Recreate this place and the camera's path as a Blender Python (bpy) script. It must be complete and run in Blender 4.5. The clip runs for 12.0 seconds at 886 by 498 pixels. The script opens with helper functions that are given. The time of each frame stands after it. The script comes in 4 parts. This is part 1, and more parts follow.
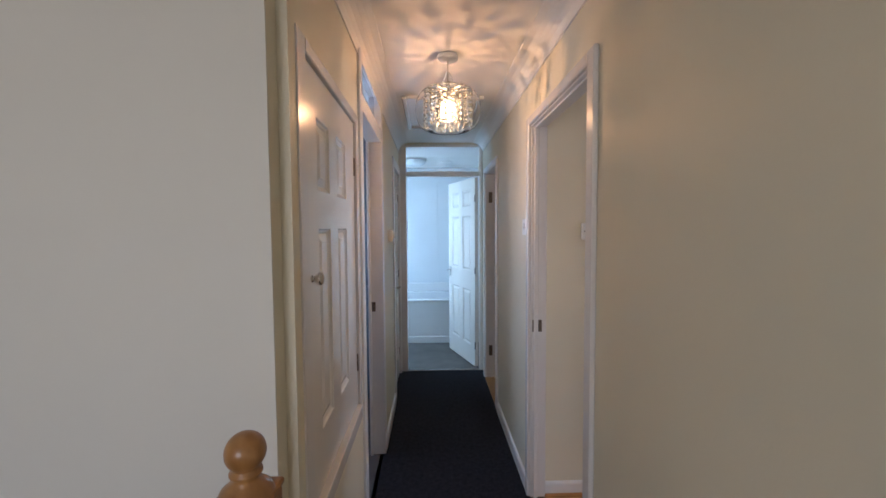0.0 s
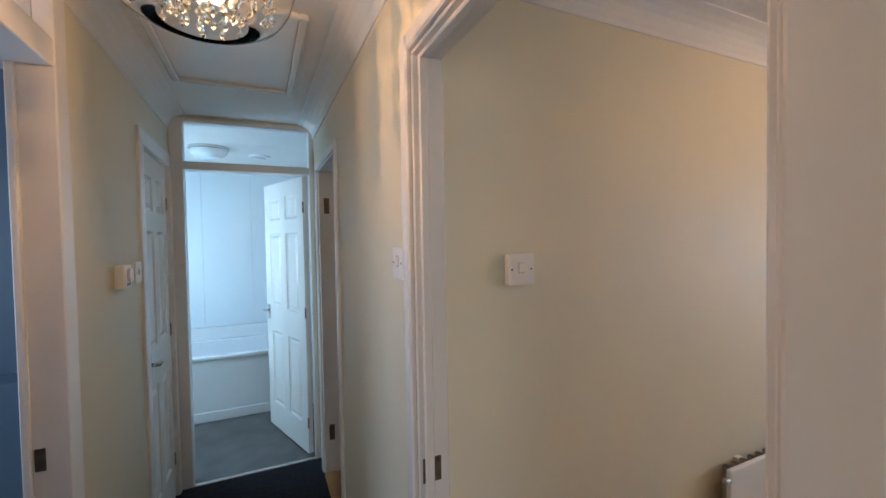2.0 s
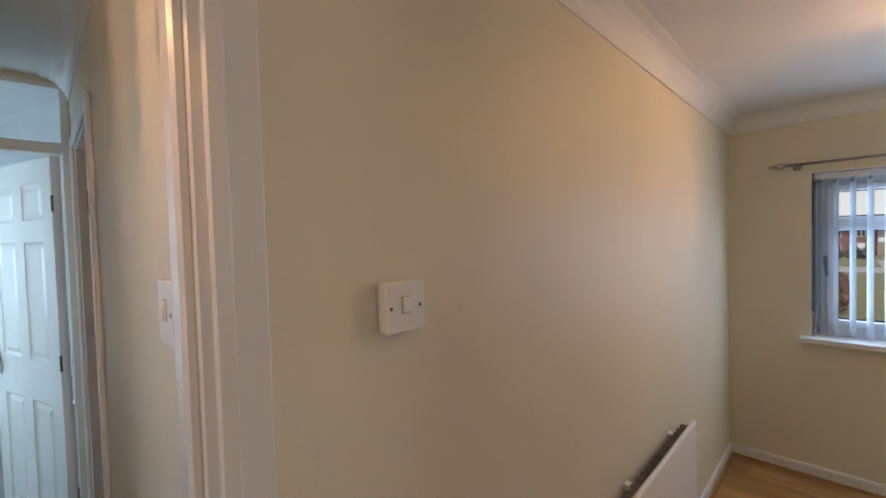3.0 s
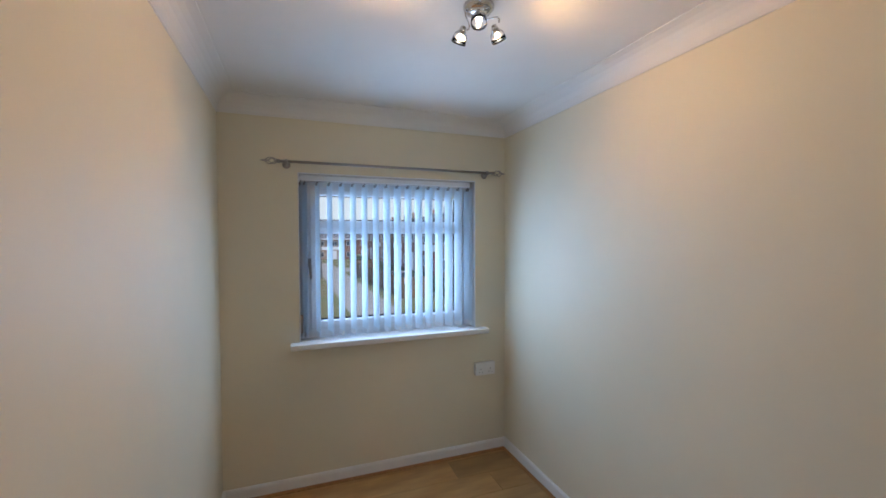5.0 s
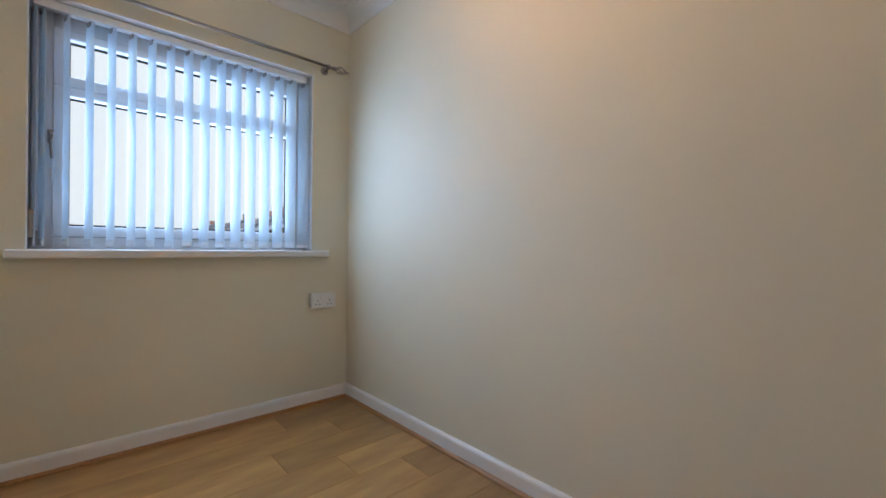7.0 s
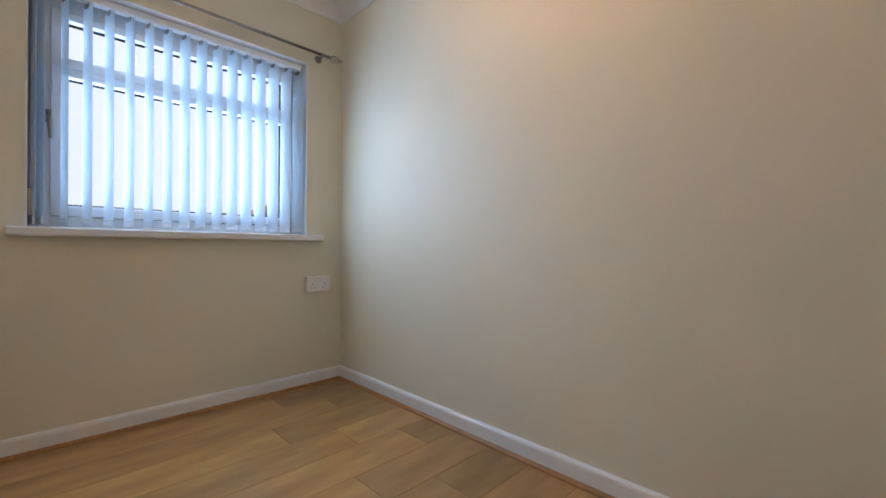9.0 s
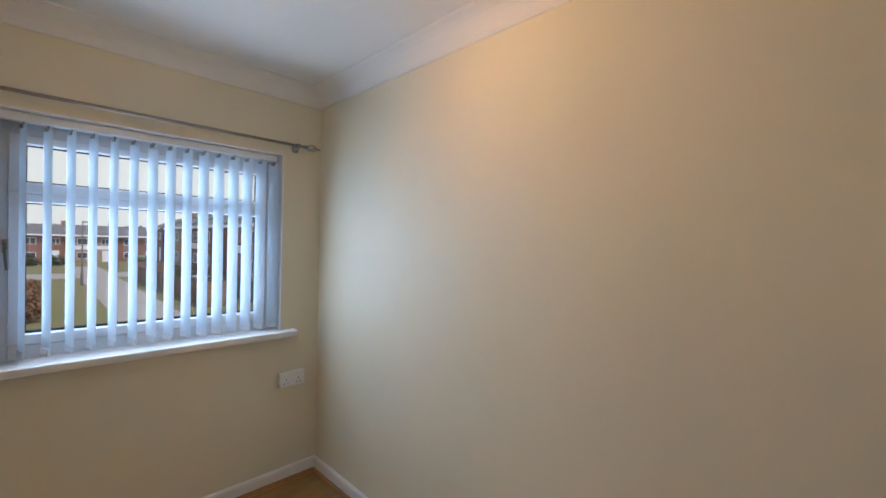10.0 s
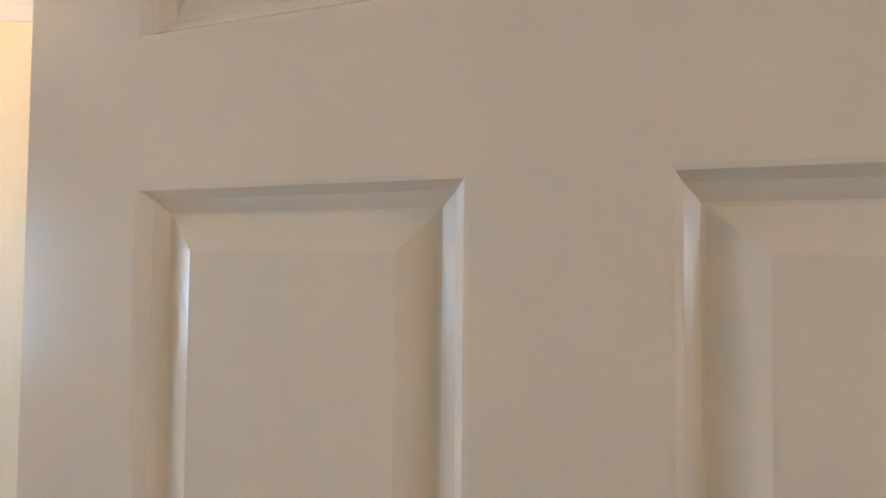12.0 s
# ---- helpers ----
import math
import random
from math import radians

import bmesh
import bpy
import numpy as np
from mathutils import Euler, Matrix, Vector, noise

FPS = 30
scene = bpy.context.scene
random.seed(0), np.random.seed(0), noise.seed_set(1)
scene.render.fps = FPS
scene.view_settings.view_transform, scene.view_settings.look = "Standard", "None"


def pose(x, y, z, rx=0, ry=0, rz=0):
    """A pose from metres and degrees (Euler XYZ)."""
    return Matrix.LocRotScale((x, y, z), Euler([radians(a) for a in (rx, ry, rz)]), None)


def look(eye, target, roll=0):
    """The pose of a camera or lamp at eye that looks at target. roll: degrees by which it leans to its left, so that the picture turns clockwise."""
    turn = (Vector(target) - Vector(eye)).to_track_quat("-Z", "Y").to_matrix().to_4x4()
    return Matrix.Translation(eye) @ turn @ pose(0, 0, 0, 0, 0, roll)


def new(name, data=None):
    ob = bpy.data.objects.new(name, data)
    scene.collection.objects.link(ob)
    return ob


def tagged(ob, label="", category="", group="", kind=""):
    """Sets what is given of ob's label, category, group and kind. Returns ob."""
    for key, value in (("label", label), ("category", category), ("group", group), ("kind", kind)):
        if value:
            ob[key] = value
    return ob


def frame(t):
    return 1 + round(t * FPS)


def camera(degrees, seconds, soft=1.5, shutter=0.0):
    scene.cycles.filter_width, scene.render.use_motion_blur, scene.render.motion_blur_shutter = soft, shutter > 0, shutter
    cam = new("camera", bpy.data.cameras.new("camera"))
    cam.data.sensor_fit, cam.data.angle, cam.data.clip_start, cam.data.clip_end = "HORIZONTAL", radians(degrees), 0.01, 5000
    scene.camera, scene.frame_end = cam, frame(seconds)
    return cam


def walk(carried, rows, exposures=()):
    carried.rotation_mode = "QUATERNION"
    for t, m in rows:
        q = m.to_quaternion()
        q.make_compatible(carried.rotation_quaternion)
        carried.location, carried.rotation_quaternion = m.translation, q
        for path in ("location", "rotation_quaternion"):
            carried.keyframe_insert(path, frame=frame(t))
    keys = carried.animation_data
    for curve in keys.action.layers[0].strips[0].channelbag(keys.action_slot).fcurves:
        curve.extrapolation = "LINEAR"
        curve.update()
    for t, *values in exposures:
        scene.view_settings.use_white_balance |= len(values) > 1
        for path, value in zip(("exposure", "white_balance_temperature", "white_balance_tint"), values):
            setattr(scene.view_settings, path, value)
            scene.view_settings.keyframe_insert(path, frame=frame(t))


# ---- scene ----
cam = camera(95.3, 12.0, soft=1.6)
PATH = [
    (0, (-0.074, 0.008, 1.454), (-0.013, 2.004, 1.35), -0.4),
    (0.5, (-0.057, 0.318, 1.489), (0.02, 2.314, 1.388), -0.4),
    (1, (-0.057, 0.629, 1.513), (0.2, 2.611, 1.433), -0.5),
    (1.5, (-0.007, 0.9, 1.523), (0.511, 2.83, 1.461), -0.9),
    (2, (0.101, 1.163, 1.522), (0.926, 2.984, 1.467), -1.0),
    (2.5, (0.202, 1.374, 1.53), (1.321, 3.03, 1.468), -1.4),
    (3, (0.319, 1.561, 1.549), (1.738, 2.97, 1.489), -1.6),
    (3.5, (0.469, 1.663, 1.537), (2.202, 2.659, 1.469), -1.6),
    (3.7, (0.54, 1.682, 1.529), (2.355, 2.519, 1.46), -1.5),
    (5.3, (1.253, 1.730, 1.465), (3.024, 0.802, 1.43), 0.3),
    (5.5, (1.317, 1.682, 1.415), (3.032, 0.654, 1.396), 0.6),
    (6, (1.41, 1.578, 1.227), (2.987, 0.347, 1.209), 0.5),
    (6.5, (1.45, 1.58, 1.005), (2.927, 0.232, 1.012), 0.3),
    (7, (1.442, 1.56, 0.895), (2.922, 0.215, 0.893), 0.6),
    (9, (1.42, 1.65, 0.804), (2.843, 0.246, 0.801), 0.4),
    (9.5, (1.407, 1.573, 1.133), (2.856, 0.195, 1.094), 1.5),
    (10, (1.374, 1.546, 1.392), (2.787, 0.131, 1.365), 1.4),
    (10.5, (1.323, 1.51, 1.497), (2.635, -0.003, 1.478), 1.6),
    (11, (1.266, 1.475, 1.52), (2.32, -0.222, 1.50), 1.2),
    (11.3, (1.209, 1.453, 1.528), (1.989, -0.387, 1.56), 1.6),
    (11.5, (1.145, 1.442, 1.545), (1.786, -0.453, 1.53), 1.1),
    (12, (1.004, 1.467, 1.538), (0.977, -0.532, 1.583), 0.6),
]
EXPOSURES = [
    (0.0, 0.95, 6700, 24), (0.8, 0.95, 6300, 22), (1.5, 0.90, 6500, 17), (2.2, 0.90, 7100, 18), (3.0, 0.72, 7700, 21), (3.7, 0.76, 7100, 17),
    (5.5, 0.72, 6500, 16), (6.3, 0.82, 6700, 17), (7.0, 0.90, 6900, 18), (9.0, 0.98, 7000, 19), (9.5, 0.86, 7200, 19), (10.5, 0.7, 7700, 20),
    (11.0, 0.80, 7900, 21), (11.5, 1.34, 7300, 14), (12.0, 1.44, 7000, 12),
]
walk(cam, [(t, look(eye, target, roll)) for t, eye, target, roll in PATH], EXPOSURES)
SLAT_TURN = 15.0
# ---- light: overcast daylight, the hall pendant, the bedroom spots ----
world = bpy.data.worlds.new("overcast_sky")
scene.world = world
world.use_nodes = True
wt = world.node_tree
sky = wt.nodes.new("ShaderNodeTexSky")
sky.sky_type, sky.sun_disc = "NISHITA", False
sky.sun_elevation, sky.sun_rotation = radians(58), radians(200)
sky.air_density, sky.dust_density, sky.ozone_density = 1.0, 0.4, 2.0
wt.links.new(sky.outputs[0], wt.nodes["Background"].inputs[0])
wt.nodes["Background"].inputs[1].default_value = 0.15


def lamp(name, kind, m, energy, color, **more):
    data = bpy.data.lights.new(name, kind)
    data.energy, data.color = energy, color
    if "size" in more:
        data.shape, data.size, data.size_y = "RECTANGLE", more["size"], more["size_y"]
    if "radius" in more:
        data.shadow_soft_size = more["radius"]
    if "angle" in more:
        data.angle = radians(more["angle"])
    ob = new(name, data)
    ob.matrix_world = m
    return ob


DAY = (0.42, 0.66, 1.0)
WARM = (1.0, 0.57, 0.27)
SPOT_WARM = (1.0, 0.57, 0.21)
SOFT_DAY = (0.86, 0.94, 1.0)
lamp("sun", "SUN", look((0, 0, 20), (8, 5, 0)), 2.5, (1.0, 0.98, 0.95), angle=14)
for z in (1.11, 1.37, 1.63):
    lamp("bedroom_daylight", "AREA", look((3.622, 1.135, z), (0.622, 1.135, z - 0.85)), 1.75, DAY, size=1.06, size_y=0.24)
lamp("bedroom_pane_daylight", "AREA", look((3.796, 1.122, 1.366), (0, 1.122, 1.366)), 7.6, DAY, size=0.92, size_y=0.76)
lamp("bathroom_daylight", "AREA", look((-1.29, 4.75, 1.5), (0, 4.85, 1.2)), 15, (0.38, 0.70, 1.0), size=0.7, size_y=0.9)
lamp("wc_daylight", "AREA", look((-1.44, 2.5, 1.5), (0, 2.7, 1.2)), 5.0, (0.45, 0.68, 1.0), size=0.5, size_y=0.7)
lamp("landing_daylight", "AREA", look((-1.0, -1.98, 1.5), (-0.8, 0, 1.3)), 8.8, SOFT_DAY, size=1.1, size_y=1.1)
lamp("hall_bulb", "POINT", pose(0.018, 2.04, 2.016), 2.7, WARM, radius=0.005)
for i, target in enumerate(((2.1, 2.12, 1.7), (0.9, 1.35, 0.9), (2.0, 0.33, 1.9))):
    a = radians(35 + 120 * i)
    at = Vector((2.40 + 0.072 * math.cos(a), 1.13 + 0.072 * math.sin(a), 2.185))
    ob = lamp("bedroom_spot", "SPOT", look(at, target), (8.3, 1.2, 5.8)[i], SPOT_WARM, radius=0.03)
    ob.data.spot_size, ob.data.spot_blend = radians(145), 1.0
    lamp("bedroom_bulb", "POINT", Matrix.Translation(at), 0.2, SPOT_WARM, radius=0.03)


# ---- materials ----
def mat(name, color, rough=0.5, metal=0.0, vary=0.0, scale=6.0, bump=0.0, bscale=120.0, spec=0.5, stretch=None, second=None, random=0.0, coat=0.0, detail=4.0, dist=0.002):
    """A surface with broad tone variation, fine relief and, where asked, a shift for each object."""
    m = bpy.data.materials.new(name)
    m.use_nodes = True
    t = m.node_tree
    b = t.nodes["Principled BSDF"]
    b.inputs["Base Color"].default_value = (*color, 1)
    b.inputs["Roughness"].default_value = rough
    b.inputs["Metallic"].default_value = metal
    b.inputs["Specular IOR Level"].default_value = spec
    b.inputs["Coat Weight"].default_value = coat
    co = t.nodes.new("ShaderNodeTexCoord").outputs["Object"]
    if stretch:
        mp = t.nodes.new("ShaderNodeMapping")
        mp.inputs["Scale"].default_value = stretch
        t.links.new(co, mp.inputs[0])
        co = mp.outputs[0]
    if vary or second:
        n = t.nodes.new("ShaderNodeTexNoise")
        n.inputs["Scale"].default_value, n.inputs["Detail"].default_value = scale, detail
        t.links.new(co, n.inputs["Vector"])
        r = t.nodes.new("ShaderNodeValToRGB")
        lo = second or tuple(c * (1 - vary) for c in color)
        r.color_ramp.elements[0].color, r.color_ramp.elements[1].color = (*lo, 1), (*[min(1, c * (1 + vary)) for c in color], 1)
        r.color_ramp.elements[0].position, r.color_ramp.elements[1].position = 0.3, 0.7
        t.links.new(n.outputs["Fac"], r.inputs[0])
        out = r.outputs[0]
        if random:
            info = t.nodes.new("ShaderNodeObjectInfo")
            mr = t.nodes.new("ShaderNodeMapRange")
            mr.inputs["To Min"].default_value, mr.inputs["To Max"].default_value = 1 - random, 1 + random
            t.links.new(info.outputs["Random"], mr.inputs[0])
            h = t.nodes.new("ShaderNodeHueSaturation")
            t.links.new(mr.outputs[0], h.inputs["Value"])
            t.links.new(out, h.inputs["Color"])
            out = h.outputs[0]
        t.links.new(out, b.inputs["Base Color"])
        rr = t.nodes.new("ShaderNodeMapRange")
        rr.inputs["To Min"].default_value, rr.inputs["To Max"].default_value = rough * 0.88, min(1, rough * 1.12)
        t.links.new(n.outputs["Fac"], rr.inputs[0])
        t.links.new(rr.outputs[0], b.inputs["Roughness"])
    if bump:
        n2 = t.nodes.new("ShaderNodeTexNoise")
        n2.inputs["Scale"].default_value, n2.inputs["Detail"].default_value = bscale, 5
        t.links.new(co, n2.inputs["Vector"])
        bp = t.nodes.new("ShaderNodeBump")
        bp.inputs["Strength"].default_value, bp.inputs["Distance"].default_value = bump, dist
        t.links.new(n2.outputs["Fac"], bp.inputs["Height"])
        t.links.new(bp.outputs[0], b.inputs["Normal"])
    return m


def glass(name, color=(1, 1, 1), rough=0.0, ior=1.45):
    m = mat(name, color, rough)
    b = m.node_tree.nodes["Principled BSDF"]
    b.inputs["Transmission Weight"].default_value, b.inputs["IOR"].default_value = 1.0, ior
    return m


def glow(name, color, strength):
    m = mat(name, (1, 1, 1))
    b = m.node_tree.nodes["Principled BSDF"]
    b.inputs["Emission Color"].default_value, b.inputs["Emission Strength"].default_value = (*color, 1), strength
    return m


CREAM = mat("cream_wall_paint", (0.75, 0.69, 0.54), 0.55, vary=0.035, scale=1.6, bump=0.13, bscale=160)
PALE = mat("pale_landing_paint", (0.74, 0.72, 0.65), 0.6, vary=0.03, scale=1.6, bump=0.13, bscale=160)
CEIL = mat("white_ceiling_paint", (0.78, 0.77, 0.75), 0.65, vary=0.03, scale=2.5, bump=0.8, bscale=22)
HALLCEIL = mat("textured_hall_ceiling_paint", (0.80, 0.78, 0.75), 0.62, vary=0.03, scale=2.5, bump=0.35, bscale=30)
GLOSS = mat("white_gloss_paint", (0.78, 0.75, 0.72), 0.22, vary=0.02, scale=5, bump=0.12, bscale=60, stretch=(1, 1, 0.2))
SATIN = mat("white_satin_trim", (0.80, 0.78, 0.76), 0.3, vary=0.03, scale=7, bump=0.1, bscale=80)
DOORW = mat("white_grained_door_paint", (0.80, 0.77, 0.72), 0.22, vary=0.02, scale=4, bump=0.22, bscale=55, stretch=(1.0, 6.0, 0.25), dist=0.0012)
CARPET = mat("black_blue_carpet", (0.021, 0.022, 0.028), 0.95, vary=0.35, scale=40, bump=1.0, bscale=420, spec=0.1, dist=0.004)
OAK = mat("oak_laminate", (0.52, 0.29, 0.105), 0.3, scale=3.0, second=(0.33, 0.165, 0.055), stretch=(4.5, 1.0, 1.0), bump=0.12, bscale=60, random=0.22, detail=7)
OAKTRIM = mat("oak_beading", (0.36, 0.17, 0.06), 0.4, vary=0.2, scale=9, stretch=(1, 8, 8))
NEWEL = mat("varnished_golden_oak", (0.42, 0.20, 0.065), 0.32, scale=7, second=(0.27, 0.115, 0.035), stretch=(5, 5, 0.7), bump=0.15, bscale=70, coat=0.3)
PLASTIC = mat("white_plastic", (0.80, 0.79, 0.77), 0.3, vary=0.02, scale=20)
BEIGE = mat("beige_plastic", (0.45, 0.38, 0.31), 0.45, vary=0.05, scale=20)
UPVC = mat("white_upvc", (0.82, 0.84, 0.86), 0.25, vary=0.02, scale=10)
GASKET = mat("black_rubber", (0.012, 0.012, 0.014), 0.7, vary=0.1, scale=30)
SLAT = mat("pale_blind_fabric", (0.70, 0.76, 0.79), 0.8, vary=0.03, scale=60, bump=0.3, bscale=900, spec=0.2)
sb = SLAT.node_tree.nodes["Principled BSDF"]
st = SLAT.node_tree
tr_ = st.nodes.new("ShaderNodeBsdfTranslucent")
tr_.inputs[0].default_value = (0.78, 0.86, 0.92, 1)
mx = st.nodes.new("ShaderNodeMixShader")
mx.inputs[0].default_value = 0.5
st.links.new(sb.outputs[0], mx.inputs[1])
st.links.new(tr_.outputs[0], mx.inputs[2])
st.links.new(mx.outputs[0], st.nodes["Material Output"].inputs[0])
CHROME = mat("brushed_chrome", (0.62, 0.60, 0.57), 0.18, 1.0, vary=0.05, scale=30)
STEEL = mat("satin_steel_rod", (0.36, 0.33, 0.31), 0.32, 1.0, vary=0.08, scale=25)
BRONZE = mat("tarnished_hinge_metal", (0.16, 0.125, 0.095), 0.45, 0.8, vary=0.25, scale=40)
# near-black laid on faces as the shade inside slots, no holes are cut
DARK = mat("slot_shade_dark", (0.03, 0.028, 0.026), 0.7, vary=0.1, scale=40)
RAD = mat("white_radiator_enamel", (0.80, 0.79, 0.77), 0.42)
# shade behind the radiator panel put into the colour; also plain grey plastic
GRILLE = mat("shaded_steel_grey_plastic", (0.30, 0.29, 0.28), 0.5, vary=0.1, scale=30)
BLUEWALL = mat("slate_blue_wall_paint", (0.135, 0.20, 0.265), 0.5, vary=0.05, scale=2, bump=0.2, bscale=140)
CERAMIC = mat("white_ceramic", (0.84, 0.85, 0.86), 0.08, vary=0.01, scale=5, coat=0.4)
ACRYLIC = mat("white_bath_acrylic", (0.80, 0.82, 0.84), 0.14, vary=0.015, scale=4)
WETWALL = mat("pale_wet_wall_panel", (0.74, 0.80, 0.84), 0.06, vary=0.03, scale=1.5)
VINYL = mat("grey_stone_vinyl", (0.14, 0.133, 0.126), 0.45, scale=5, second=(0.07, 0.068, 0.066), bump=0.15, bscale=60)
CLEAR = glass("clear_glass")
THIN = glass("thin_blown_glass", ior=1.07)
CRYBTAL = glass("crystal_glass", (1.0, 0.93, 0.82), 0.07, 1.42)
FROST = glow("frosted_lit_core", (1.0, 0.76, 0.45), 5)
SPOT = glow("lit_spot_lens", (1.0, 0.82, 0.55), 20)
OPAL = mat("opal_glass", (0.75, 0.80, 0.82), 0.2, vary=0.03, scale=8)
BRICK = mat("red_brown_brick", (0.26, 0.135, 0.10), 0.85, scale=0.6, second=(0.19, 0.095, 0.07), bump=0.3, bscale=8)
BUFF = mat("buff_brick", (0.36, 0.26, 0.19), 0.85, scale=0.6, second=(0.27, 0.19, 0.14), bump=0.3, bscale=8)
TILE = mat("grey_roof_tiles", (0.085, 0.09, 0.10), 0.8, vary=0.25, scale=1.2, bump=0.4, bscale=6)
WHITEBOARD = mat("white_weatherboard", (0.70, 0.72, 0.73), 0.5, vary=0.05, scale=2)
DARKPANE = mat("dark_window_pane", (0.05, 0.06, 0.075), 0.08, vary=0.1, scale=1)
GRASS = mat("winter_grass", (0.075, 0.10, 0.035), 0.95, scale=0.35, second=(0.12, 0.10, 0.05), bump=0.6, bscale=12, dist=0.05)
PATH_ = mat("pale_wet_concrete", (0.19, 0.19, 0.185), 0.6, vary=0.15, scale=0.8, bump=0.2, bscale=10)
FENCE = mat("weathered_fence_timber", (0.24, 0.155, 0.09), 0.85, scale=2.0, second=(0.15, 0.085, 0.05), stretch=(1, 1, 0.3))
HEDGE = mat("rusty_hedge_leaves", (0.16, 0.085, 0.045), 0.9, vary=0.4, scale=4)
WOODS = mat("dull_green_leaves", (0.045, 0.06, 0.035), 0.9, vary=0.4, scale=1)
POST = mat("galvanised_post", (0.16, 0.17, 0.17), 0.5, 0.5, vary=0.1, scale=3)
CARP = mat("white_car_paint", (0.75, 0.76, 0.77), 0.15, vary=0.01, scale=2, coat=0.6)
RED = mat("red_door_paint", (0.40, 0.04, 0.04), 0.4, vary=0.05, scale=4)


# ---- mesh helpers ----
def shape(name, bm, material, parent=None, label="", smooth=False):
    me = bpy.data.meshes.new(name)
    bm.normal_update()
    bm.to_mesh(me)
    bm.free()
    me.materials.append(material)
    if smooth:
        for p in me.polygons:
            p.use_smooth = True
    ob = new(name, me)
    if parent:
        ob.parent = parent
    if label:
        tagged(ob, label)
    return ob


def part(name, bm, material, parent, label="", smooth=False):
    return shape(name, bm, material, parent, label, smooth)


def thing(name, label, category, m=None, group=""):
    ob = new(name)
    ob.empty_display_size = 0.05
    if m is not None:
        ob.matrix_world = m
    return tagged(ob, label, category, group)


def add_box(bm, x0, x1, y0, y1, z0, z1, bevel=0.0, seg=1):
    vs = [bm.verts.new((x, y, z)) for x in (x0, x1) for y in (y0, y1) for z in (z0, z1)]
    fs = [bm.faces.new([vs[i] for i in f]) for f in ((0, 1, 3, 2), (4, 6, 7, 5), (0, 4, 5, 1), (2, 3, 7, 6), (0, 2, 6, 4), (1, 5, 7, 3))]
    if bevel:
        es = list({e for f in fs for e in f.edges})
        bmesh.ops.bevel(bm, geom=es, offset=bevel, segments=seg, affect="EDGES", profile=0.5)
    return bm


def boxes(*items, bevel=0.0, seg=1):
    bm = bmesh.new()
    for it in items:
        add_box(bm, *it, bevel=bevel, seg=seg)
    return bm


def tube(bm, pts, r, n=8, caps=True):
    """A round bar along points."""
    rings = []
    for i, p in enumerate(pts):
        a, b = Vector(pts[max(i - 1, 0)]), Vector(pts[min(i + 1, len(pts) - 1)])
        d = (b - a).normalized()
        u = d.cross(Vector((0, 0, 1)) if abs(d.z) < 0.9 else Vector((1, 0, 0))).normalized()
        v = d.cross(u)
        rr = r[i] if isinstance(r, (list, tuple)) else r
        rings.append([bm.verts.new(Vector(p) + rr * (math.cos(k * math.tau / n) * u + math.sin(k * math.tau / n) * v)) for k in range(n)])
    for a, b in zip(rings, rings[1:]):
        for k in range(n):
            bm.faces.new((a[k], a[(k + 1) % n], b[(k + 1) % n], b[k]))
    if caps:
        bm.faces.new(rings[0][::-1])
        bm.faces.new(rings[-1])
    return bm


def lathe(bm, profile, n=32, c=(0, 0, 0)):
    """A turned shape from (radius, height) pairs about the upright through c."""
    rings = []
    for r, z in profile:
        rings.append([bm.verts.new((c[0] + r * math.cos(k * math.tau / n), c[1] + r * math.sin(k * math.tau / n), c[2] + z)) for k in range(n)] if r > 1e-6 else [bm.verts.new((c[0], c[1], c[2] + z))])
    for a, b in zip(rings, rings[1:]):
        for k in range(n):
            q = [a[k % len(a)], a[(k + 1) % len(a)], b[(k + 1) % len(b)], b[k % len(b)]]
            q = [v for i, v in enumerate(q) if v not in q[:i]]
            if len(q) > 2:
                bm.faces.new(q)
    bmesh.ops.remove_doubles(bm, verts=bm.verts[:], dist=1e-6)
    bmesh.ops.recalc_face_normals(bm, faces=bm.faces[:])
    return bm


def extrude_profile(prof, p0, p1, out):
    """A moulding: profile pairs (away from the wall, up) run from p0 to p1; out is the level way off the wall."""
    bm = bmesh.new()
    o = Vector(out)
    a = [bm.verts.new(Vector(p0) + o * u + Vector((0, 0, v))) for u, v in prof]
    b = [bm.verts.new(Vector(p1) + o * u + Vector((0, 0, v))) for u, v in prof]
    n = len(prof)
    for i in range(n):
        bm.faces.new((a[i], a[(i + 1) % n], b[(i + 1) % n], b[i]))
    bm.faces.new(a[::-1])
    bm.faces.new(b)
    bmesh.ops.recalc_face_normals(bm, faces=bm.faces[:])
    return bm


def structure(name, bm, material, label="", smooth=False):
    return tagged(shape(name, bm, material, None, label, smooth), kind="structure")


# ---- the large structure ----
XL, XR, RF = -0.385, 0.452, 0.53
YA, YB, XW = 2.12, 0.338, 3.65
HC, BC = 2.30, 2.28
YE = 4.07
structure("floor", boxes((-2.4, 3.9, -2.2, 5.9, -0.25, -0.012)), PATH_)
structure("ceiling", boxes((-2.4, 3.9, -2.2, 5.9, HC, HC + 0.12)), HALLCEIL)
structure("ceiling_bedroom", boxes((RF, XW, YB - 0.25, YA, BC, HC - 0.002)), CEIL)
structure("carpet_floor", boxes((-2.2, XR, -2.0, 0.87, -0.012, 0), (-0.41, XR, 0.87, YE - 0.012, -0.012, 0)), CARPET, "black-blue cut pile carpet along the hall")
structure("vinyl_floor", boxes((-1.3, 0.9, YE + 0.012, 5.76, -0.012, 0)), VINYL, "grey stone-look sheet vinyl in the bathroom")
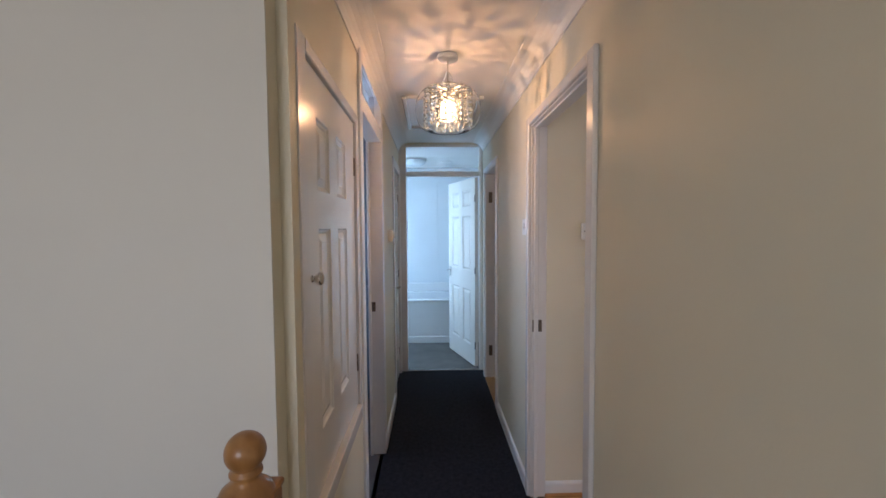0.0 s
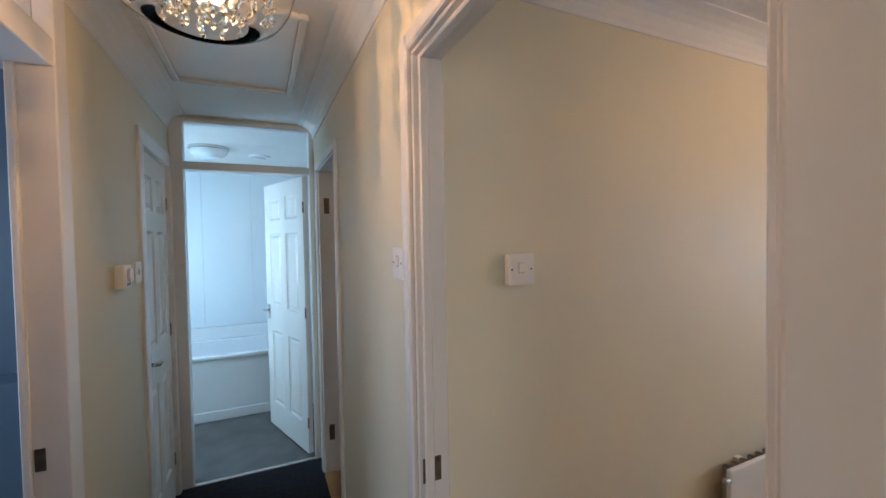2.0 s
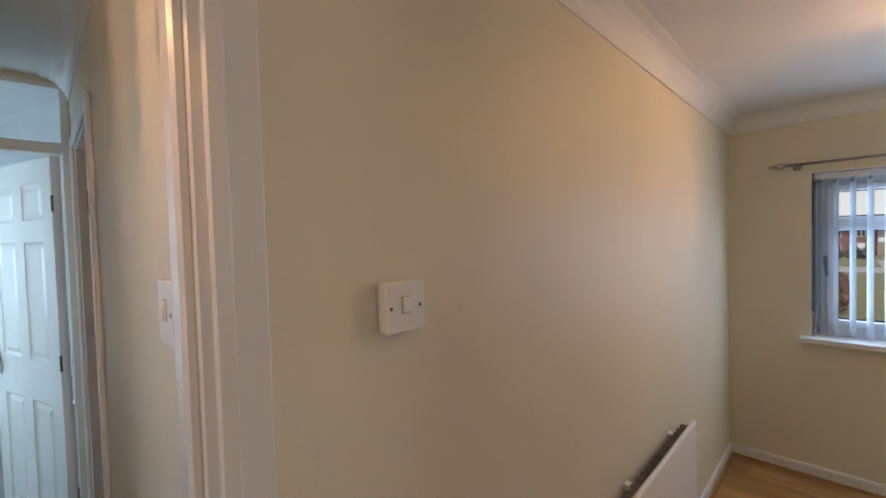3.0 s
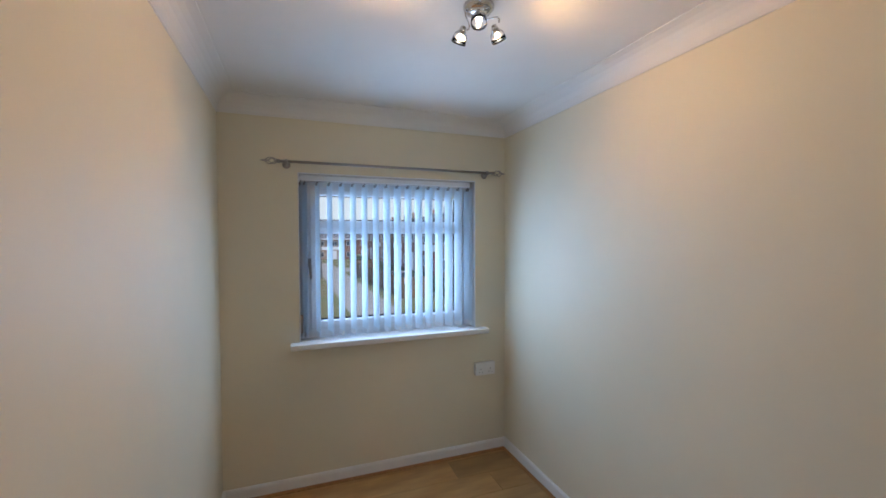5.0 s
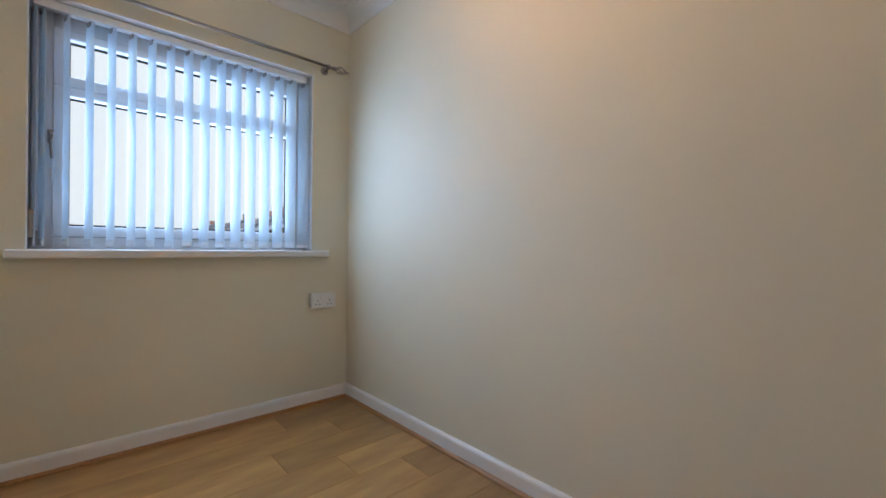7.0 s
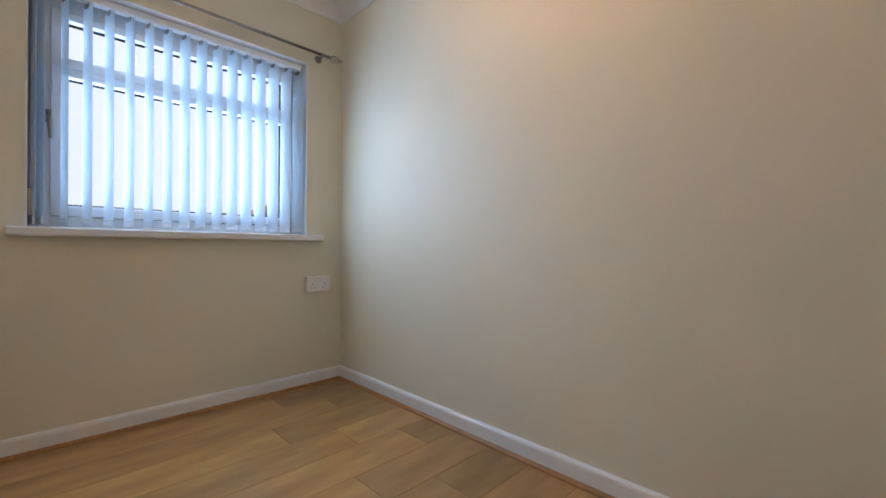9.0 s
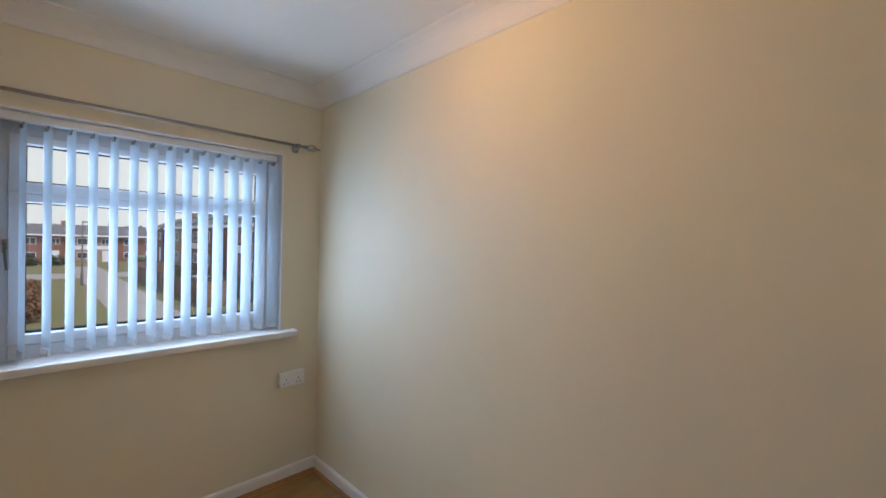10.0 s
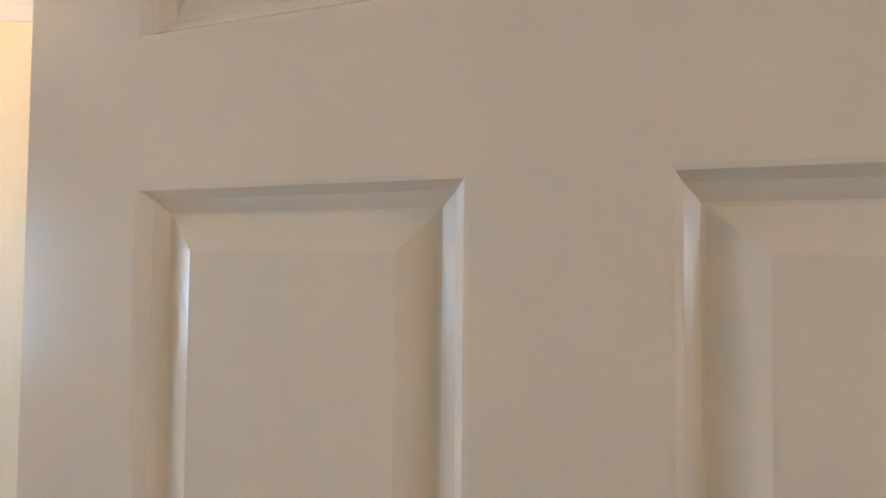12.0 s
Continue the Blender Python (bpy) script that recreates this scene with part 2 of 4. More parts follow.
structure("wc_floor", boxes((-1.45, XL - 0.002, 1.84, 3.6, -0.012, 0)), VINYL, "grey sheet vinyl in the toilet room")
structure("far_bedroom_floor", boxes((XR + 0.002, 2.2, 2.2, YE, -0.012, 0)), OAK, "oak laminate in the far bedroom")
structure("wall_hall_east", boxes((XR, RF, -2.0, 1.31, 0, HC), (XR, RF, 1.31, 2.12, 1.99, HC), (XR, RF, 2.12, 3.18, 0, HC),
          (XR, RF, 3.18, 3.87, 1.98, HC), (XR, RF, 3.87, YE, 0, HC)), CREAM)
structure("wall_bedroom_north", boxes((RF, XW, YA, YA + 0.08, 0, HC)), CREAM)
sw = bmesh.new()
for z in (0, HC):
    sw.faces.new([sw.verts.new(q) for q in ((RF, YB - 0.30, z), (XW, YB - 0.30, z), (XW, YB, z), (RF, YB, z))])
sv = sw.verts[:]
for i in range(4):
    sw.faces.new((sv[i], sv[(i + 1) % 4], sv[4 + (i + 1) % 4], sv[4 + i]))
bmesh.ops.recalc_face_normals(sw, faces=sw.faces[:])
structure("wall_bedroom_south", sw, CREAM)
WY0, WY1, WZ0, WZ1 = 0.565, 1.705, 0.850, 1.878
structure("wall_bedroom_window", boxes((XW, XW + 0.25, YB - 0.30, WY0, 0, HC), (XW, XW + 0.25, WY1, YA + 0.08, 0, HC),
          (XW, XW + 0.25, WY0, WY1, 0, WZ0), (XW, XW + 0.25, WY0, WY1, WZ1, HC)), CREAM)
structure("wall_hall_west", boxes((XL - 0.08, -0.41, 0.876, 0.93, 0, HC), (XL - 0.08, XL, 0.93, 1.01, 0, HC), (XL - 0.08, XL, 1.01, 1.76, 0, 0.66), (XL - 0.08, XL, 1.01, 1.76, 1.92, HC), (XL - 0.08, XL, 1.76, 1.80, 0, HC),
          (XL - 0.08, XL, 1.80, 2.595, 2.285, HC), (XL - 0.08, XL, 2.595, 3.40, 0, HC), (XL - 0.08, XL, 3.40, 4.04, 2.03, HC), (XL - 0.08, XL, 4.04, YE, 0, HC)), CREAM)
structure("wall_landing_north", boxes((-2.2, -0.41, 0.87, 0.876, 0, HC), (-2.2, XL - 0.08, 0.876, 0.95, 0, HC)), PALE)
structure("wall_landing_west", boxes((-2.28, -2.2, -2.0, 0.95, 0, HC)), PALE)
structure("wall_landing_south", boxes((-2.28, -1.55, -2.08, -2.0, 0, HC), (-0.45, RF, -2.08, -2.0, 0, HC), (-1.55, -0.45, -2.08, -2.0, 0, 0.95), (-1.55, -0.45, -2.08, -2.0, 2.05, HC)), PALE)
structure("wall_end", boxes((-1.38, XL, YE, YE + 0.08, 0, HC), (XR, 2.28, YE, YE + 0.08, 0, HC), (XL, XR, YE, YE + 0.08, 2.275, HC)), CREAM)
structure("wall_bathroom_north", boxes((-1.38, 0.98, 5.76, 5.84, 0, HC)), WETWALL)
structure("wall_bathroom_west", boxes((-1.38, -1.3, YE, 4.4, 0, HC), (-1.38, -1.3, 5.1, 5.76, 0, HC), (-1.38, -1.3, 4.4, 5.1, 0, 1.05), (-1.38, -1.3, 4.4, 5.1, 1.95, HC)), WETWALL)
structure("wall_bathroom_east", boxes((0.9, 0.98, YE + 0.08, 5.76, 0, HC)), WETWALL)
structure("wall_wc_north", boxes((-1.45, XL - 0.08, 3.60, 3.68, 0, HC)), BLUEWALL)
structure("wall_wc_west", boxes((-1.53, -1.45, 1.76, 2.25, 0, HC), (-1.53, -1.45, 2.75, 3.68, 0, HC), (-1.53, -1.45, 2.25, 2.75, 0, 1.15), (-1.53, -1.45, 2.25, 2.75, 1.85, HC)), BLUEWALL)
structure("wall_wc_south", boxes((-1.45, XL - 0.08, 1.76, 1.84, 0, HC)), BLUEWALL)
structure("wc_boxing", boxes((-1.45, XL - 0.082, 3.42, 3.60, 0, 0.95), bevel=0.003), BLUEWALL, "slate-blue boxed-in ledge behind the toilet")
structure("wall_far_bedroom_east", boxes((2.2, 2.28, 2.2, YE, 0, HC)), CREAM)
structure("wall_cupboard_back", boxes((-1.2, -1.15, 0.95, 1.76, 0, HC)), CREAM)
structure("wall_left_room_back", boxes((-1.30, -1.25, 3.68, YE, 0, HC)), CREAM)

# coving and skirting
COVE = [(0, 0), (0, -0.095), (0.006, -0.095)] + [(0.095 - 0.089 * math.cos(radians(a)), -0.095 + 0.089 * math.sin(radians(a))) for a in (10, 25, 40, 55, 70, 85)] + [(0.095, -0.005), (0.095, 0)]
SKIRT = [(0, 0), (0.015, 0), (0.015, 0.060), (0.013, 0.068), (0.008, 0.074), (0, 0.076)]
BEAD = [(0.015, 0), (0.030, 0), (0.029, 0.006), (0.025, 0.011), (0.020, 0.014), (0.015, 0.015)]


def run(name, prof, p0, p1, out, material, label=""):
    structure(name, extrude_profile(prof, p0, p1, out), material, label)


for name, p0, p1, out, z in (("coving", (XR, 0.0, 0), (XR, YE, 0), (-1, 0, 0), HC), ("coving", (XL, 0.93, 0), (XL, YE, 0), (1, 0, 0), HC),
                             ("coving", (RF, YA, 0), (XW, YA, 0), (0, -1, 0), BC), ("coving", (RF, YB, 0), (XW, YB, 0), (0, 1, 0), BC), ("coving", (XW, YB, 0), (XW, YA, 0), (-1, 0, 0), BC),
                             ("coving", (RF, YB, 0), (RF, YA, 0), (1, 0, 0), BC)):
    run(name, COVE, Vector(p0) + Vector((0, 0, z)), Vector(p1) + Vector((0, 0, z)), out, CEIL, "white plaster coving under the ceiling")
for p0, p1, out in (((XR, -2, 0), (XR, 1.264, 0), (-1, 0, 0)), ((XR, 2.165, 0), (XR, 3.12, 0), (-1, 0, 0)), ((XL, 2.605, 0), (XL, 3.34, 0), (1, 0, 0)), ((XL, 0.98, 0), (XL, 1.785, 0), (1, 0, 0)),
                    ((RF, YA, 0), (XW, YA, 0), (0, -1, 0)), ((RF, YB, 0), (XW, YB, 0), (0, 1, 0)), ((XW, YB, 0), (XW, YA, 0), (-1, 0, 0)), ((RF, YB, 0), (RF, 1.29, 0), (1, 0, 0)),
                    ((-2.2, 0.87, 0), (-0.41, 0.87, 0), (0, -1, 0))):
    run("baseboard", SKIRT, p0, p1, out, SATIN, "white painted rounded skirting board")
for p0, p1, out in (((RF, YA, 0), (XW, YA, 0), (0, -1, 0)), ((RF, YB, 0), (XW, YB, 0), (0, 1, 0)), ((XW, YB, 0), (XW, YA, 0), (-1, 0, 0))):
    run("trim", BEAD, p0, p1, out, OAKTRIM, "oak beading along the laminate edge")

# ---- doors and frames ----
def six_panel(bm, w, h, t, cells):
    """A moulded leaf: width along x from 0, thickness along y centred on 0, height along z. cells: (x0, x1, z0, z1) of the panels, left as holes."""
    xs = sorted({0, w, *[c[0] for c in cells], *[c[1] for c in cells]})
    zs = sorted({0, h, *[c[2] for c in cells], *[c[3] for c in cells]})
    for y, flip in ((-t / 2, False), (t / 2, True)):
        grid = {(i, j): bm.verts.new((x, y, z)) for i, x in enumerate(xs) for j, z in enumerate(zs)}
        for i in range(len(xs) - 1):
            for j in range(len(zs) - 1):
                cx, cz = (xs[i] + xs[i + 1]) / 2, (zs[j] + zs[j + 1]) / 2
                if any(c[0] < cx < c[1] and c[2] < cz < c[3] for c in cells):
                    continue
                q = [grid[i, j], grid[i + 1, j], grid[i + 1, j + 1], grid[i, j + 1]]
                bm.faces.new(q[::-1] if flip else q)
    rim = [(0, 0), (w, 0), (w, h), (0, h)]
    for (xa, za), (xb, zb) in zip(rim, rim[1:] + rim[:1]):
        bm.faces.new([bm.verts.new(p) for p in ((xa, -t / 2, za), (xa, t / 2, za), (xb, t / 2, zb), (xb, -t / 2, zb))])
    return bm


def raised_panel(c, t):
    """One raised and fielded panel with its ogee lip, both faces."""
    bm = bmesh.new()
    steps = ((0, 0), (0.003, 0.0005), (0.008, 0.006), (0.013, 0.0085), (0.017, 0.011), (0.019, 0.011), (0.040, 0.0035), (0.042, 0.0028), (0.045, 0.003))
    for s in (-1, 1):
        loops = []
        for ins, dep in steps:
            k = min(ins, (c[1] - c[0]) * 0.42, (c[3] - c[2]) * 0.42)
            y = s * (t / 2 - dep)
            loops.append([bm.verts.new(p) for p in ((c[0] + k, y, c[2] + k), (c[1] - k, y, c[2] + k), (c[1] - k, y, c[3] - k), (c[0] + k, y, c[3] - k))])
        for a, b in zip(loops, loops[1:]):
            for i in range(4):
                q = [a[i], a[(i + 1) % 4], b[(i + 1) % 4], b[i]]
                bm.faces.new(q if s < 0 else q[::-1])
        bm.faces.new(loops[-1] if s < 0 else loops[-1][::-1])
    return bm


def hinge(parent, x, y, z, h=0.075):
    bm = boxes((x - 0.003, x + 0.009, y - 0.0015, y + 0.0015, z - h / 2, z + h / 2))
    for k in range(3):
        tube(bm, [(x, y, z - h / 2 + k * h / 3 + 0.001), (x, y, z - h / 2 + (k + 1) * h / 3 - 0.001)], 0.0055, 10)
    return part("hinge", bm, BRONZE, parent, "tarnished butt hinge")


def lever(parent, x, y, z, side, way):
    """A lever handle on its long plate; side is the face (-1 or 1), way the direction of the lever along x."""
    f = side
    h = part("handle", boxes((x - 0.02, x + 0.02, *sorted((y, y + f * 0.008)), z - 0.075, z + 0.045), bevel=0.003), CHROME, parent, "chrome lever handle")
    bm = bmesh.new()
    tube(bm, [(x, y + f * 0.006, z), (x, y + f * 0.045, z)], 0.009, 10)
    tube(bm, [(x, y + f * 0.043, z), (x + way * 0.03, y + f * 0.048, z + 0.001), (x + way * 0.07, y + f * 0.047, z), (x + way * 0.105, y + f * 0.043, z - 0.004)], [0.009, 0.008, 0.0075, 0.006], 10)
    part("lever", bm, CHROME, h, smooth=True)
    return h


def panel_cells(w, h, stile=0.10, mull=0.094):
    p = (w - 2 * stile - mull) / 2
    xs = ((stile, stile + p), (w - stile - p, w - stile))
    return [(a, b, z0, z1) for a, b in xs for z0, z1 in ((0.20, 0.79), (0.985, h - 0.385), (h - 0.288, h - 0.11))]


def panel_door(name, label, w, h, m, hinges=(0.22, 1.0, 1.74), handle=None, cells=None, t=0.036):
    d = tagged(new(name), label, "door")
    d.matrix_world = m
    cells = cells or panel_cells(w, h)
    part("leaf", six_panel(bmesh.new(), w, h, t, cells), DOORW, d)
    for c in cells:
        part("panel", raised_panel(c, t), DOORW, d)
    for side, z in ((s, z) for s in (1,) for z in hinges):
        hinge(d, -0.003, side * t / 2, z)
    if handle:
        for s in (-1, 1):
            lever(d, w - 0.055, s * t / 2, handle, s, -1)
    return d


# bedroom door: hinged on the near jamb, swung a little past square into the room
DA = 15.0
panel_door("door_1", "white gloss six-panel door standing open into the bedroom", 0.74, 1.96, pose(0.585, 1.365, 0.008, 0, 0, -DA) @ pose(0, -0.018, 0), handle=0.98)
# bathroom door: hinged on the right jamb, swung into the bathroom
panel_door("door_2", "white six-panel bathroom door with chrome lever, half open", 0.72, 1.955, pose(0.412, 4.14, 0.012, 0, 0, 109) @ pose(0, 0.018, 0), handle=0.95)
# closed door at the end of the hall
panel_door("door_3", "closed white six-panel door beside the thermostat", 0.575, 1.96, pose(XL - 0.012, 4.005, 0.008, 0, 0, -90) @ pose(0, -0.018, 0), handle=0.93, cells=panel_cells(0.575, 1.96, 0.085, 0.075))
# cupboard over the stairs
cup = tagged(new("cupboard_door"), "white gloss six-panel cupboard door with chrome knob, shut", "door")
cup.matrix_world = pose(-0.394, 1.728, 0.70, 0, 0, -90) @ pose(0, -0.018, 0)
CW, CH = 0.678, 1.192
CC = [(a, b, z0, z1) for a, b in ((0.163, 0.313), (0.411, 0.555)) for z0, z1 in ((0.165, 0.757), (0.862, 1.072))]
part("leaf", six_panel(bmesh.new(), CW, CH, 0.036, CC), DOORW, cup)
for c in CC:
    part("panel", raised_panel(c, 0.036), DOORW, cup)
for z in (0.18, 1.012):
    hinge(cup, 0.0, 0.018, z, 0.075)
kb = bmesh.new()
lathe(kb, [(0.0, 0), (0.012, 0), (0.012, 0.004), (0.009, 0.005), (0.009, 0.011), (0.015, 0.016), (0.021, 0.023), (0.022, 0.031), (0.016, 0.038), (0.0, 0.041)], 24)
bmesh.ops.transform(kb, matrix=pose(CW - 0.046, 0.018, 0.620, -90, 0, 0) @ Matrix.Scale(0.82, 4), verts=kb.verts[:])
part("knob", kb, CHROME, cup, "round chrome knob", True)


def frame_part(name, parent, *bx, material=None, bevel=0.003, label=""):
    return part(name, boxes(*bx, bevel=bevel), material or SATIN, parent, label)


def frame_thing(name, label):
    return tagged(new(name), label, "door frame", kind="structure")


# bedroom doorway
f = frame_thing("door_frame_1", "white gloss lining and architrave of the bedroom doorway")
frame_part("jamb", f, (XR - 0.003, RF + 0.003, 2.098, 2.1185, 0, 1.972), material=GLOSS)
frame_part("jamb", f, (XR - 0.003, RF + 0.003, 1.312, 1.335, 0, 1.972), material=GLOSS)
frame_part("head", f, (XR - 0.003, RF + 0.003, 1.312, 2.1185, 1.972, 1.99), material=GLOSS)
frame_part("stop", f, (XR + 0.012, XR + 0.036, 2.087, 2.098, 0, 1.972), material=GLOSS)
frame_part("stop", f, (XR + 0.030, RF - 0.004, 1.335, 1.358, 0, 1.972), material=GLOSS)
frame_part("stop", f, (XR + 0.012, XR + 0.036, 1.358, 2.087, 1.961, 1.972), material=GLOSS)
for y0, y1 in ((2.104, 2.150), (1.266, 1.325)):
    frame_part("architrave", f, (XR - 0.018, XR, y0, y1, 0, 2.02), material=GLOSS, bevel=0.005)
frame_part("architrave", f, (XR - 0.018, XR, 1.325, 2.104, 1.978, 2.02), material=GLOSS, bevel=0.005)
sp = part("strike_plate", boxes((XR + 0.006, XR + 0.056, 2.0945, 2.0975, 0.905, 0.968), bevel=0.001), BRONZE, f, "worn metal strike plate")
part("slot", boxes((XR + 0.022, XR + 0.040, 2.0935, 2.0944, 0.920, 0.952)), DARK, sp)

# far bedroom doorway, its door taken wide open out of sight
f = frame_thing("door_frame_2", "white painted frame of the far bedroom doorway")
frame_part("jamb", f, (XR - 0.003, RF + 0.02, 3.84, 3.868, 0, 1.96))
frame_part("jamb", f, (XR - 0.003, RF + 0.02, 3.182, 3.21, 0, 1.96))
frame_part("head", f, (XR - 0.003, RF + 0.02, 3.182, 3.868, 1.96, 1.98))
for y0, y1 in ((3.862, 3.91), (3.14, 3.19)):
    frame_part("architrave", f, (XR - 0.016, XR, y0, y1, 0, 2.01), bevel=0.005)
frame_part("architrave", f, (XR - 0.016, XR, 3.19, 3.862, 1.968, 2.01), bevel=0.005)
for z in (0.27, 1.74):
    part("hinge_leaf", boxes((XR + 0.028, XR + 0.062, 3.837, 3.8395, z - 0.05, z + 0.05)), BRONZE, f, "bronze hinge leaf left on the frame")
frame_part("threshold", f, (XR - 0.01, RF, 3.21, 3.84, 0.0, 0.008), material=OAKTRIM)

# bathroom doorway with its fanlight
f = frame_thing("door_frame_3", "white painted bathroom door frame with a fanlight above")
frame_part("jamb", f, (XL + 0.002, -0.313, YE - 0.012, YE + 0.085, 0, 2.28))
frame_part("jamb", f, (0.418, XR - 0.002, YE - 0.012, YE + 0.085, 0, 2.28))
frame_part("transom", f, (-0.313, 0.418, YE - 0.006, YE + 0.08, 1.968, 2.017))
frame_part("head", f, (-0.313, 0.418, YE - 0.012, YE + 0.085, 2.256, 2.28))
pane = part("pane", boxes((-0.313, 0.418, YE + 0.03, YE + 0.034, 2.018, 2.255)), CLEAR, f)
pane.visible_shadow = False
frame_part("threshold_strip", f, (-0.313, 0.418, YE - 0.014, YE + 0.016, 0.0005, 0.007), material=CHROME)

# toilet doorway with its fanlight
f = frame_thing("door_frame_4", "white painted toilet-room frame with a fanlight above")
frame_part("jamb", f, (XL - 0.085, XL + 0.012, 1.790, 1.860, 0, 2.288))
frame_part("jamb", f, (XL - 0.085, XL + 0.012, 2.55, 2.625, 0, 2.288))
frame_part("transom", f, (XL - 0.08, XL + 0.010, 1.860, 2.55, 1.985, 2.06))
frame_part("head", f, (XL - 0.085, XL + 0.012, 1.860, 2.55, 2.260, 2.288))
frame_part("stop", f, (XL - 0.084, XL - 0.066, 2.535, 2.55, 0, 1.985))
pane = part("pane", boxes((XL - 0.034, XL - 0.030, 1.860, 2.55, 2.061, 2.259)), CLEAR, f)
pane.visible_shadow = False
part("strike_plate", boxes((XL - 0.063, XL - 0.040, 2.5465, 2.5495, 0.930, 0.990), bevel=0.001), BRONZE, f, "worn metal strike plate")

# closed door's frame and the cupboard's frame
f = frame_thing("door_frame_5", "white painted frame of the closed hall door")
for y0, y1 in ((3.352, 3.425), (4.008, 4.052)):
    frame_part("jamb", f, (XL - 0.075, XL + 0.012, y0, y1, 0, 2.0))
frame_part("head", f, (XL - 0.075, XL + 0.012, 3.352, 4.052, 1.975, 2.045))
f = frame_thing("cupboard_frame", "white gloss frame round the over-stairs cupboard")
for y0, y1 in ((0.978, 1.046), (1.732, 1.778)):
    frame_part("jamb", f, (XL - 0.078, XL + 0.004, y0, y1, 0.64, 1.932), material=GLOSS)
frame_part("head", f, (XL - 0.078, XL + 0.004, 1.046, 1.732, 1.896, 1.932), material=GLOSS)
frame_part("sill", f, (XL - 0.078, XL + 0.012, 1.046, 1.732, 0.64, 0.694), material=GLOSS)

# ---- bedroom window ----
win = tagged(new("window_1"), "white uPVC bedroom window with a top light", "window", kind="structure")
FX0, FX1, GX = 3.772, 3.842, 3.806
GY0, GY1 = 0.660, 1.584
frame_part("window_frame", win, (FX0, FX1, WY0, GY0 - 0.045, WZ0, WZ1), (FX0, FX1, GY1 + 0.05, WY1, WZ0, WZ1), (FX0, FX1, GY0 - 0.045, GY1 + 0.05, WZ0, 0.928), (FX0, FX1, GY0 - 0.045, GY1 + 0.05, 1.797, WZ1), (FX0, FX1, GY0 - 0.045, GY1 + 0.05, 1.545, 1.578), material=UPVC)
sash = [(0.978, 1.516), (1.606, 1.755)]
for z0, z1 in sash:
    frame_part("sash", win, (FX0 - 0.012, FX1 - 0.01, GY0 - 0.048, GY0 - 0.004, z0 - 0.048, z1 + 0.044), (FX0 - 0.012, FX1 - 0.01, GY1 + 0.004, GY1 + 0.052, z0 - 0.048, z1 + 0.044),
               (FX0 - 0.012, FX1 - 0.01, GY0 - 0.004, GY1 + 0.004, z0 - 0.048, z0 - 0.004), (FX0 - 0.012, FX1 - 0.01, GY0 - 0.004, GY1 + 0.004, z1 + 0.004, z1 + 0.042), material=UPVC, bevel=0.004)
    part("gasket", boxes((GX - 0.010, GX + 0.010, GY0 - 0.004, GY0 + 0.004, z0 - 0.004, z1 + 0.004), (GX - 0.010, GX + 0.010, GY1 - 0.002, GY1 + 0.004, z0 - 0.004, z1 + 0.004),
                         (GX - 0.010, GX + 0.010, GY0 + 0.004, GY1 - 0.002, z0 - 0.004, z0 + 0.004), (GX - 0.010, GX + 0.010, GY0 + 0.004, GY1 - 0.002, z1, z1 + 0.004)), GASKET, win)
    p = part("pane", boxes((GX - 0.002, GX + 0.002, GY0 - 0.003, GY1 + 0.003, z0 - 0.003, z1 + 0.003)), CLEAR, win)
    p.visible_shadow = False
hb = boxes((FX0 - 0.022, FX0 - 0.012, 1.630, 1.650, 1.312, 1.367), bevel=0.002)
tube(hb, [(FX0 - 0.020, 1.640, 1.352), (FX0 - 0.045, 1.640, 1.350), (FX0 - 0.050, 1.638, 1.322), (FX0 - 0.048, 1.634, 1.244)], [0.009, 0.009, 0.009, 0.006], 10)
part("handle", hb, STEEL, win, "dark metal window handle")
structure("window_sill", boxes((3.585, FX0 - 0.014, 0.488, 1.755, 0.842, 0.876), bevel=0.006, seg=2), SATIN, "white painted window board")

# white lining of the recess
structure("trim", boxes((XW - 0.002, FX0 - 0.013, WY1 - 0.006, WY1 - 0.0005, 0.877, WZ1 - 0.006), (XW - 0.002, FX0 - 0.013, WY0 + 0.0005, WY0 + 0.006, 0.877, WZ1 - 0.006), (XW - 0.002, FX0 - 0.013, WY0 + 0.0005, WY1 - 0.0005, WZ1 - 0.006, WZ1 - 0.0005)), UPVC, "white lining boards of the window recess")

# vertical blind
blind = thing("vertical_blind", "white fabric vertical blind with its louvres turned open", "blind", pose(3.708, 1.135, 1.836))
part("headrail", boxes((-0.020, 0.020, -0.55, 0.555, 0.0, 0.034), bevel=0.003), UPVC, blind)
sl = bmesh.new()
SW, SH = 0.089, 0.935
cols = []
for i in range(7):
    u = (i / 6 - 0.5) * SW
    c = 0.0025 * (1 - (2 * i / 6 - 1) ** 2)
    cols.append([sl.verts.new((u, c + o, z)) for o in (0, 0.0009) for z in (0, -0.12, -SH + 0.03, -SH)])
for a, b in zip(cols, cols[1:]):
    for k in range(3):
        sl.faces.new((a[k], b[k], b[k + 1], a[k + 1]))
        sl.faces.new((a[4 + k], a[5 + k], b[5 + k], b[4 + k]))
slat_mesh = bpy.data.meshes.new("slat")
sl.to_mesh(slat_mesh)
sl.free()
slat_mesh.materials.append(SLAT)
cl = boxes((-0.014, 0.014, -0.004, 0.008, -0.012, 0.004))
tube(cl, [(0, 0, 0.0), (0, 0, 0.018)], 0.003, 6)
clip_mesh = bpy.data.meshes.new("clip")
cl.to_mesh(clip_mesh)
cl.free()
clip_mesh.materials.append(GRILLE)
